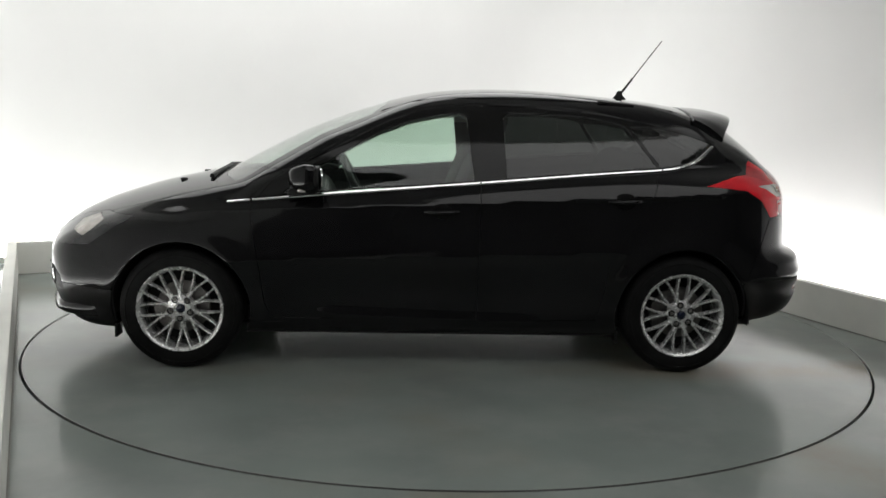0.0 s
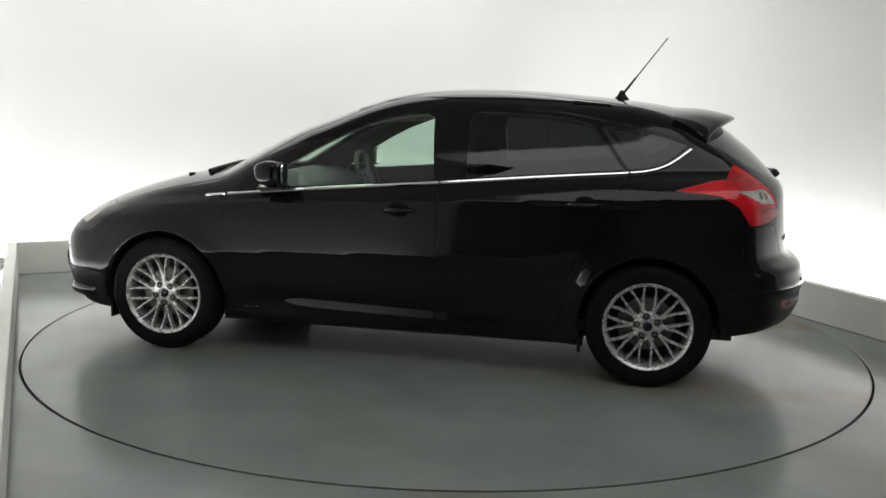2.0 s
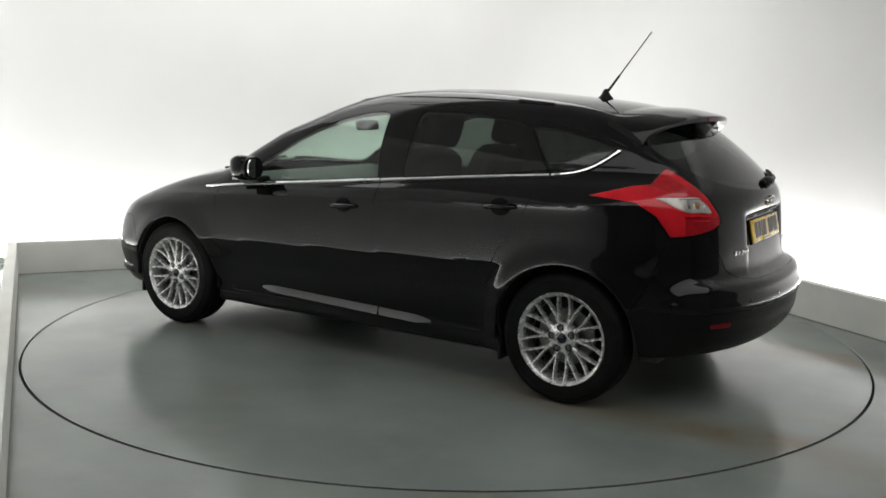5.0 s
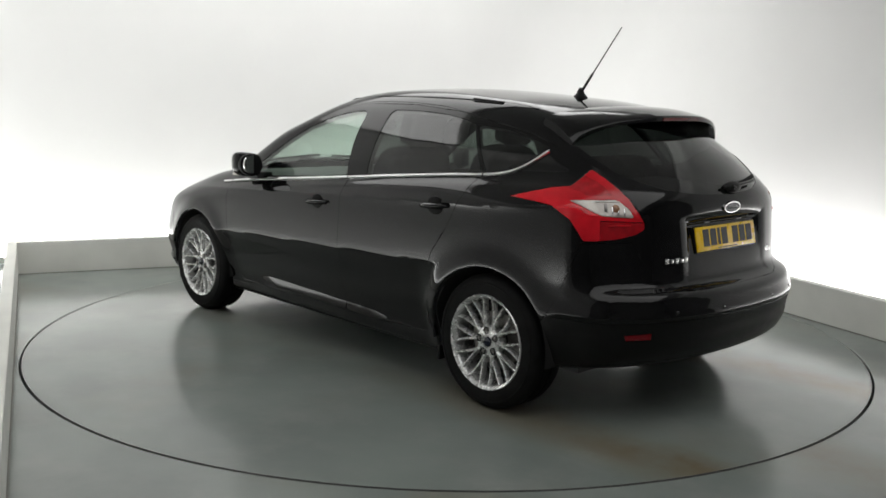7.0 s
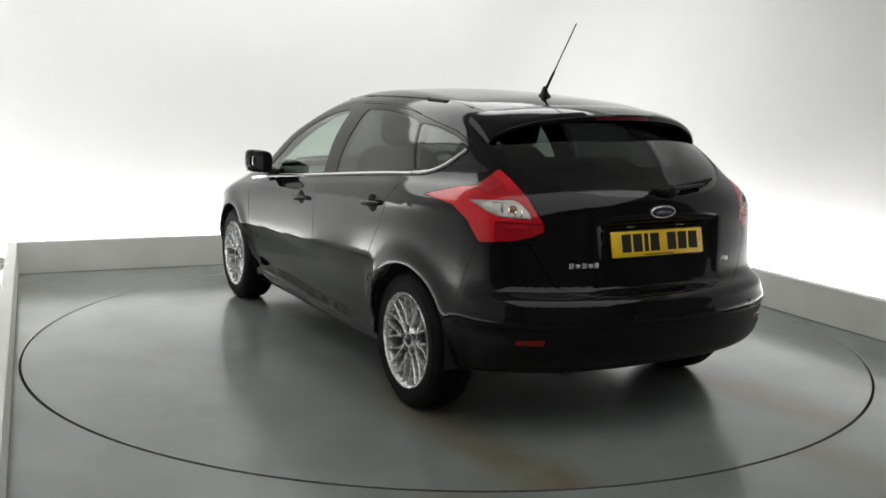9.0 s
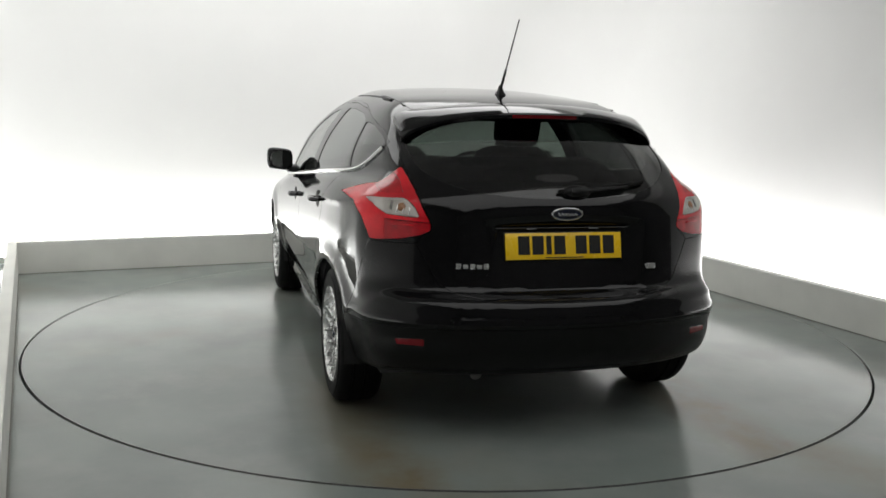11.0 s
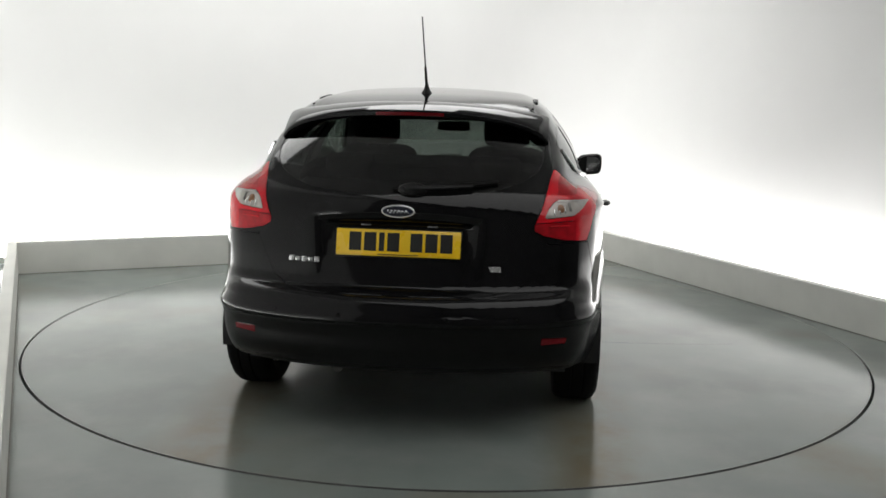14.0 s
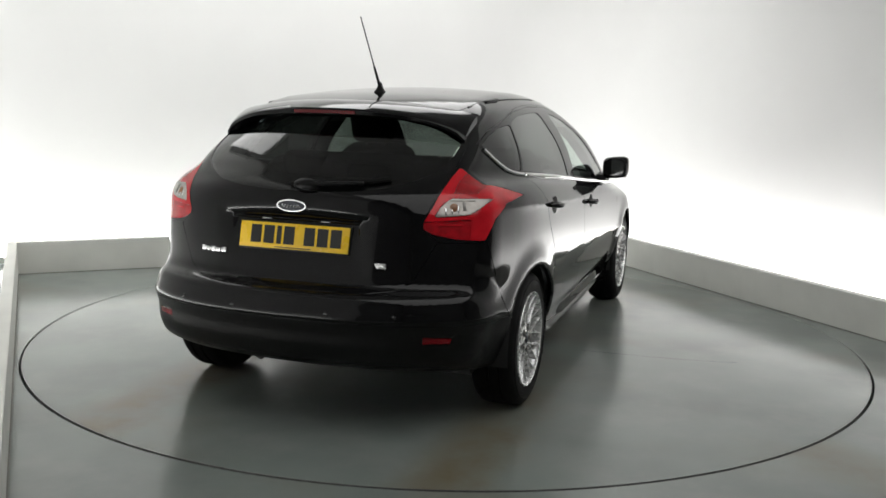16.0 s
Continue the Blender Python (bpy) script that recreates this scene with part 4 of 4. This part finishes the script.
def build_spoiler():
    bm, rows = bmesh.new(), []
    ys = np.linspace(-.607, .607, 41)
    edge = curve1([(0, 1.378), (.15, 1.376), (.28, 1.367), (.42, 1.347), (.52, 1.318), (.58, 1.288), (.615, 1.250), (.7, 1.2)])
    for y in ys:
        a = abs(y)
        xt = -1.742 + .48 * a * a
        zt = float(edge(a))
        x0 = -1.44 + .06 * a
        lead = on_top(x0, y * .93, .003)
        lead.y = y
        ring = []
        for t in np.linspace(0, 1, 7):
            z = lead.z + (zt - lead.z) * t + .014 * math.sin(math.pi * t) * (1 - .3 * a)
            ring.append((x0 + (xt - x0) * t, y, z))
        th = .026 - .006 * (a / .6)
        ring += [(xt - .006, y, zt - .008), (xt - .004, y, zt - th), (xt + .03, y, zt - th - .004 - .03 * (a / .6) ** 4), (xt + .12, y, zt - th - .004 - .07 * (a / .6) ** 4), (x0 - .05, y, min(lead.z - .05, zt - th + .02) - .06 * (a / .6) ** 4), (x0 + .01, y, lead.z - .02)]
        rows.append([bm.verts.new(p) for p in ring])
    n = len(rows[0])
    for p, q in zip(rows, rows[1:]):
        for k in range(n):
            bm.faces.new((p[k], p[(k+1) % n], q[(k+1) % n], q[k]))
    bm.faces.new(rows[0])
    bm.faces.new(rows[-1][::-1])
    sp = part("spoiler", bm, PAINT, tail, "glossy black roof spoiler")
    # high brake lamp in the spoiler's edge
    bm, rows = bmesh.new(), []
    for y in np.linspace(-.15, .15, 13):
        xt, zt = -1.742 + .48 * y * y, float(edge(abs(y)))
        rows.append([bm.verts.new(p) for p in ((xt - .009, y, zt - .010), (xt - .0075, y, zt - .024), (xt + .004, y, zt - .024), (xt + .004, y, zt - .010))])
    for p, q in zip(rows, rows[1:]):
        for k in range(4):
            bm.faces.new((p[k], p[(k+1) % 4], q[(k+1) % 4], q[k]))
    bm.faces.new(rows[0])
    bm.faces.new(rows[-1][::-1])
    part("brake_lamp", bm, LAMP_BRAKE, tail, "dark red high-level brake lamp")


build_spoiler()
p0 = on_rear(-.055, 1.056, .012)
bm = bmesh.new()
bmesh.ops.create_uvsphere(bm, u_segments=20, v_segments=10, radius=1)
bm.transform(Matrix.Translation(p0) @ Matrix.Diagonal((.032, .064, .029, 1)))
part("wiper_pivot", bm, PLASTIC, tail)
part("wiper_arm", tube([on_rear(y, z, o) for y, z, o in ((-.02, 1.058, .028), (-.10, 1.064, .032), (-.2, 1.069, .030), (-.30, 1.074, .026))], [.017, .015, .013, .010], 8, .7), PLASTIC, tail, "black rear wiper arm")
part("wiper_blade", tube([on_rear(y, z, .014) for y, z in ((.03, 1.058), (-.05, 1.060), (-.15, 1.066), (-.25, 1.074), (-.34, 1.083), (-.40, 1.091))], [.008, .012, .014, .014, .012, .008], 8), RUBBER, tail)


def ellipse_badge():
    c = on_rear(.0, .969, 0)
    dz = on_rear(0, .985).x - on_rear(0, .945).x
    tilt = math.degrees(math.atan2(dz, .04))
    m = Matrix.Translation(c) @ pose(0, 0, 0, 0, tilt, 0)
    def disc(ry, rz, x0, x1, mat, nm, lab=""):
        pts = [(ry * math.cos(2*math.pi*k/40), rz * math.sin(2*math.pi*k/40)) for k in range(40)]
        part(nm, prism(pts, x0, x1, 0), mat, tail, lab, m, bevel=.001, segments=1)
    disc(.070, .0275, -.010, .010, CHROME, "badge_rim", "oval chrome badge rim")
    disc(.063, .0215, -.0115, .0, BADGE_BLUE, "badge_field", "dark blue badge field")
    wave = [(-.0125, .044 - .088 * k / 30, .0075 * math.sin(k * 1.25) * (1 - .45 * k / 30) - .001) for k in range(31)]
    part("badge_bar", tube(wave, .0022, 6), CHROME, tail, "bright flowing badge line", m)


ellipse_badge()


def plate():
    m = Matrix.Translation((-2.017, 0, .832)) @ pose(0, 0, 0, 0, 12, 0)
    pl = part("number_plate", box(-.004, .004, -.260, .260, -.0555, .0555), PLATE, tail, "yellow number plate with black bars", m, bevel=.002)
    # characters as plain bars
    y = .205
    for k in range(7):
        w = .050 if k != 2 else .022
        h = .0385
        part("plate_bar", box(-.0056, -.0035, y - w, y, -h + .004, h + .004), BAR, pl)
        y -= w + .0125 + (.034 if k == 3 else 0)
    part("plate_line", box(-.0056, -.0035, -.085, .085, -.0505, -.0465), BAR, pl)
    part("plate_holder", box(.002, .016, -.264, .264, -.062, .060), PLASTIC, tail, "", m, bevel=.003)
    # chrome lettering on the tailgate as plain bars
    for y0, y1, z in ((.465, .325, .752), (-.365, -.445, .738)):
        n = 5 if y0 > 0 else 1
        for k in range(n):
            a0, a1 = y0 + (y1 - y0) * k / n, y0 + (y1 - y0) * (k + .78) / n
            c = on_rear((a0 + a1) / 2, z, 0)
            part("name_bar", box(c.x - .004, c.x + .006, a1, a0, z - .011 + (.002 * (k % 2)), z + .012 - .004 * (k % 2)), ALLOY, tail, "small silver lettering bar", bevel=.0015)
    for s in (-1, 1):
        c = on_rear(s * .14, .905, 0)
        part("plate_lamp", box(-2.000, -1.980, s * .14 - .022, s * .14 + .022, .900, .906), FOG, tail, bevel=.002)
    # tailgate grip bar
    part("grip_bar", tube([on_rear(y, .905, -.006) for y in np.linspace(-.30, .30, 13)], .010, 8), PAINT, tail, "gloss black tailgate grip")


plate()
for y in (.50, -.50, .22, -.22):
    c = on_rear(y, .545, -.004)
    part("parking_sensor", lathe([(0, .006), (.010, .005), (.012, .0)], 16, "x"), GLOSSBLACK, built["rear_bumper"], m=Matrix.Translation(c) @ pose(0, 0, 0, 0, 0, 180))
# cells behind the tail lamps' lenses
def on_lamp(s, y, z, out=.002):
    c = on_rear(s * y, z)
    n = Vector(gradient(np.array([[c.x, c.y, c.z]]))[0]).normalized()
    return Matrix.Translation(c + n * out) @ n.to_track_quat("X", "Z").to_matrix().to_4x4()


for s, sd in ((1, "L"), (-1, "R")):
    host = built["tail_lamp|" + sd]
    part("bulb", lathe([(0, .004), (.010, .003), (.017, .0), (.019, -.004)], 20, "x"), AMBER, host, "amber bulb behind the clear lens", on_lamp(s, .668, .984))
    for y, z, h in ((.702, .988, .019), (.706, .988, .018)):
        part("lamp_divider", box(-.003, .0015, -.0035, .0035, -h, h), STEEL, host, "", on_lamp(s, y, z), bevel=.001)
    part("lamp_flute", box(-.003, .0012, -.050, .058, -.0025, .0025), LAMP_CLEAR, host, "", on_lamp(s, .690, 1.011), bevel=.001)
    part("lamp_flute", box(-.003, .0016, -.050, .050, -.0035, .0035), LAMP_RED, host, "", on_lamp(s, .665, .912), bevel=.001)
    for k in range(3):
        part("lamp_flute", box(-.003, .0014, -.0022, .0022, -.015, .015), CHROME, host, "", on_lamp(s, .640 + .022 * k, .968 + .004 * k), bevel=.0008)

part("exhaust_tip", tube([(-1.35, 0.30, .262), (-1.65, 0.30, .258), (-1.75, 0.30, .238), (-1.80, 0.30, .226)], [.024, .025, .026, .027], 20), STEEL, car, "dark metal exhaust tip under the bumper", BASE)

# ---- roof: aerial, ditch strips ----
b = on_top(-1.122, 0)
part("aerial_base", lathe([(0, .052), (.008, .050), (.013, .040), (.020, .020), (.034, .004), (.036, -.004)], 24, "z"), PLASTIC, car, "black aerial foot", BASE @ Matrix.Translation(b) @ Matrix.Diagonal((1.25, .75, 1, 1)))
tip = Vector((-1.363, 0, 1.805))
s0 = b + Vector((-.010, 0, .035))
part("aerial_rod", tube([s0, s0.lerp(tip, .28), s0.lerp(tip, .285), tip], [.0075, .0062, .0034, .0030], 8), PLASTIC, car, "thin black roof aerial", BASE)
for s in (1, -1):
    part("roof_strip", tube([on_top(x, s * y, .001) for x, y in ((.30, .515), (.1, .528), (-.2, .538), (-.6, .542), (-1.0, .540), (-1.30, .530))], .007, 6, .5), PLASTIC, car, "black roof drip strip", BASE)
    part("rail_cover", box(-.10, .10, -.014, .014, -.004, .010), PLASTIC, car, "", BASE @ Matrix.Translation(on_top(-.98, s * .541, -.002)) @ pose(0, 0, 0, 0, -4.5, 0), bevel=.004)

# ---- front: lamps, grille, wipers ----
bump = built["front_bumper"]
def on_nose(y, z, out=0.0):
    xs = np.linspace(2.3, 1.2, 900)
    f = body(xs, np.full(900, y), np.full(900, z))
    return Vector((float(xs[int(np.argmax(f < 0))]) + out, y, z))


for k in range(5):
    z = .30 + .045 * k
    part("grille_slat", tube([on_nose(y, z, .004) for y in np.linspace(-.42, .42, 15)], .010, 6), PLASTIC, bump, "black lower grille slat")
part("grille_chrome", tube([on_nose(y, .640, .004) for y in np.linspace(-.36, .36, 13)], .009, 8), CHROME, bump, "chrome upper grille bar")
for s in (1, -1):
    c = on_side(2.04, .452, s)
    n = Vector(gradient(np.array([[c.x, c.y, c.z]]))[0]).normalized()
    fm = Matrix.Translation(c - n * .004) @ n.to_track_quat("X", "Z").to_matrix().to_4x4()
    part("fog_bezel", lathe([(.040, .006), (.046, .008), (.052, .002), (.054, -.02)], 28, "x"), PLASTIC, bump, "black fog-lamp bezel", fm)
    part("fog_lamp", lathe([(0, .008), (.026, .006), (.037, .001), (.041, -.012)], 24, "x"), FOG, bump, "round fog lamp", fm)
    bm, rows = bmesh.new(), []
    for y in np.linspace(.02, .83, 24):
        c = on_nose(s * y, .30)
        reach = .040 * (1 - .4 * (y / .83) ** 6)
        ring = [(c.x - .03, c.y, .345), (c.x + reach * .5, c.y, .318), (c.x + reach, c.y, .292), (c.x + reach, c.y, .276), (c.x + reach * .4, c.y, .262), (c.x - .06, c.y, .262)]
        rows.append([bm.verts.new(p) for p in ring])
    for p, q in zip(rows, rows[1:]):
        for k in range(6):
            bm.faces.new((p[k], p[(k+1) % 6], q[(k+1) % 6], q[k]))
    bm.faces.new(rows[0])
    bm.faces.new(rows[-1][::-1])
    part("front_lip", bm, PAINT, bump, "glossy black splitter lip")
    part("screen_wiper", tube([on_top(x, y, .012) for x, y in ((1.235, s * .30 + .16), (1.225, s * .30 + .02), (1.205, s * .30 - .20), (1.195, s * .30 - .30))], [.014, .012, .010, .008], 8), PLASTIC, car, "black windscreen wiper", BASE)
    part("washer_jet", box(-.018, .018, -.014, .014, -.003, .012), PLASTIC, built["bonnet"], m=Matrix.Translation(on_top(1.42, s * .32)), bevel=.004)

# ---- cabin ----
part("cabin_floor", box(-1.75, 1.0, -.72, .72, .24, .30), TRIM, car, "dark cabin floor", BASE)
dash = [(1.12, .45), (1.12, .93), (.98, .955), (.80, .945), (.68, .90), (.62, .80), (.66, .60), (.72, .45)]
part("dashboard", prism(dash, -.72, .72), TRIM, car, "dark grey dashboard", BASE, bevel=.03, segments=3)
wheel_m = BASE @ pose(.50, -.385, .90, 0, -66, 0)
sw = part("steering_wheel", tube([(.185 * math.cos(2*math.pi*k/32), .185 * math.sin(2*math.pi*k/32), 0) for k in range(33)], .016, 8), TRIM, car, "dark steering wheel", wheel_m)
part("steering_boss", lathe([(0, -.035), (.07, -.03), (.075, .01), (.0, .01)], 24, "z"), TRIM, sw)
for a in (0, 120, 240):
    part("steering_spoke", box(.05, .18, -.02, .02, -.012, .008, pose(0, 0, 0, 0, 0, a + 90)), TRIM, sw)


def padded(w, d, h, m=None, puff=.18, n=6):
    """A cushion: a box drawn in at its edges."""
    bm = bmesh.new()
    bmesh.ops.create_cube(bm, size=2)
    bmesh.ops.subdivide_edges(bm, edges=bm.edges, cuts=n, use_grid_fill=True)
    for v in bm.verts:
        q = v.co.copy()
        e = sum(abs(c) ** 5 for c in q) ** .2
        k = max(abs(c) for c in q) / e
        v.co = Vector((q.x * k * d / 2, q.y * k * w / 2, q.z * k * h / 2))
    if m is not None:
        bm.transform(m)
    return bm


def build_seat(x, y):
    st = part("front_seat", padded(.50, .52, .16, pose(x + .02, y, .52, 0, -8, 0)), CLOTH, car, "dark grey cloth front seat", BASE)
    part("backrest", padded(.50, .17, .62, pose(x - .30, y, .86, 0, -20, 0)), CLOTH, st)
    part("headrest", padded(.27, .12, .20, pose(x - .445, y, 1.265, 0, -16, 0)), CLOTH, st)
    for g in (-.06, .06):
        part("headrest_post", tube([(x - .40, y + g, 1.10), (x - .43, y + g, 1.22)], .007, 8), STEEL, st)


for y in (.385, -.385):
    build_seat(.12, y)
bench = part("rear_bench", padded(1.30, .50, .18, pose(-.78, 0, .55, 0, -8, 0)), CLOTH, car, "dark grey cloth rear bench", BASE)
part("bench_back", padded(1.30, .16, .60, pose(-1.10, 0, .86, 0, -22, 0)), CLOTH, bench)
for y in (.36, 0, -.36):
    part("headrest", padded(.26, .10, .13 if y else .10, pose(-1.215, y, 1.085 if y else 1.06, 0, -14, 0)), CLOTH, bench)
part("parcel_shelf", prism([(-1.24, 1.03), (-1.90, 1.00), (-1.90, .985), (-1.24, 1.01)], -.58, .58), TRIM, car, "dark parcel shelf", BASE)
part("inside_mirror", padded(.22, .03, .065, pose(.50, .0, 1.255, 0, 10, 0)), PLASTIC, car, "inside rear-view mirror", BASE)
part("gear_console", prism([(.72, .30), (.72, .62), (.45, .60), (.2, .52), (-.2, .50), (-.2, .30)], -.10, .10), TRIM, car, "", BASE, bevel=.015)


# ---- movement ----
def motions():
    rows = [(t, pose(0, 0, 0, 0, 0, 183.6568 - 7.0046 * t)) for t in range(17)]
    walk(turntable, rows)
    walk(car, rows)


motions()
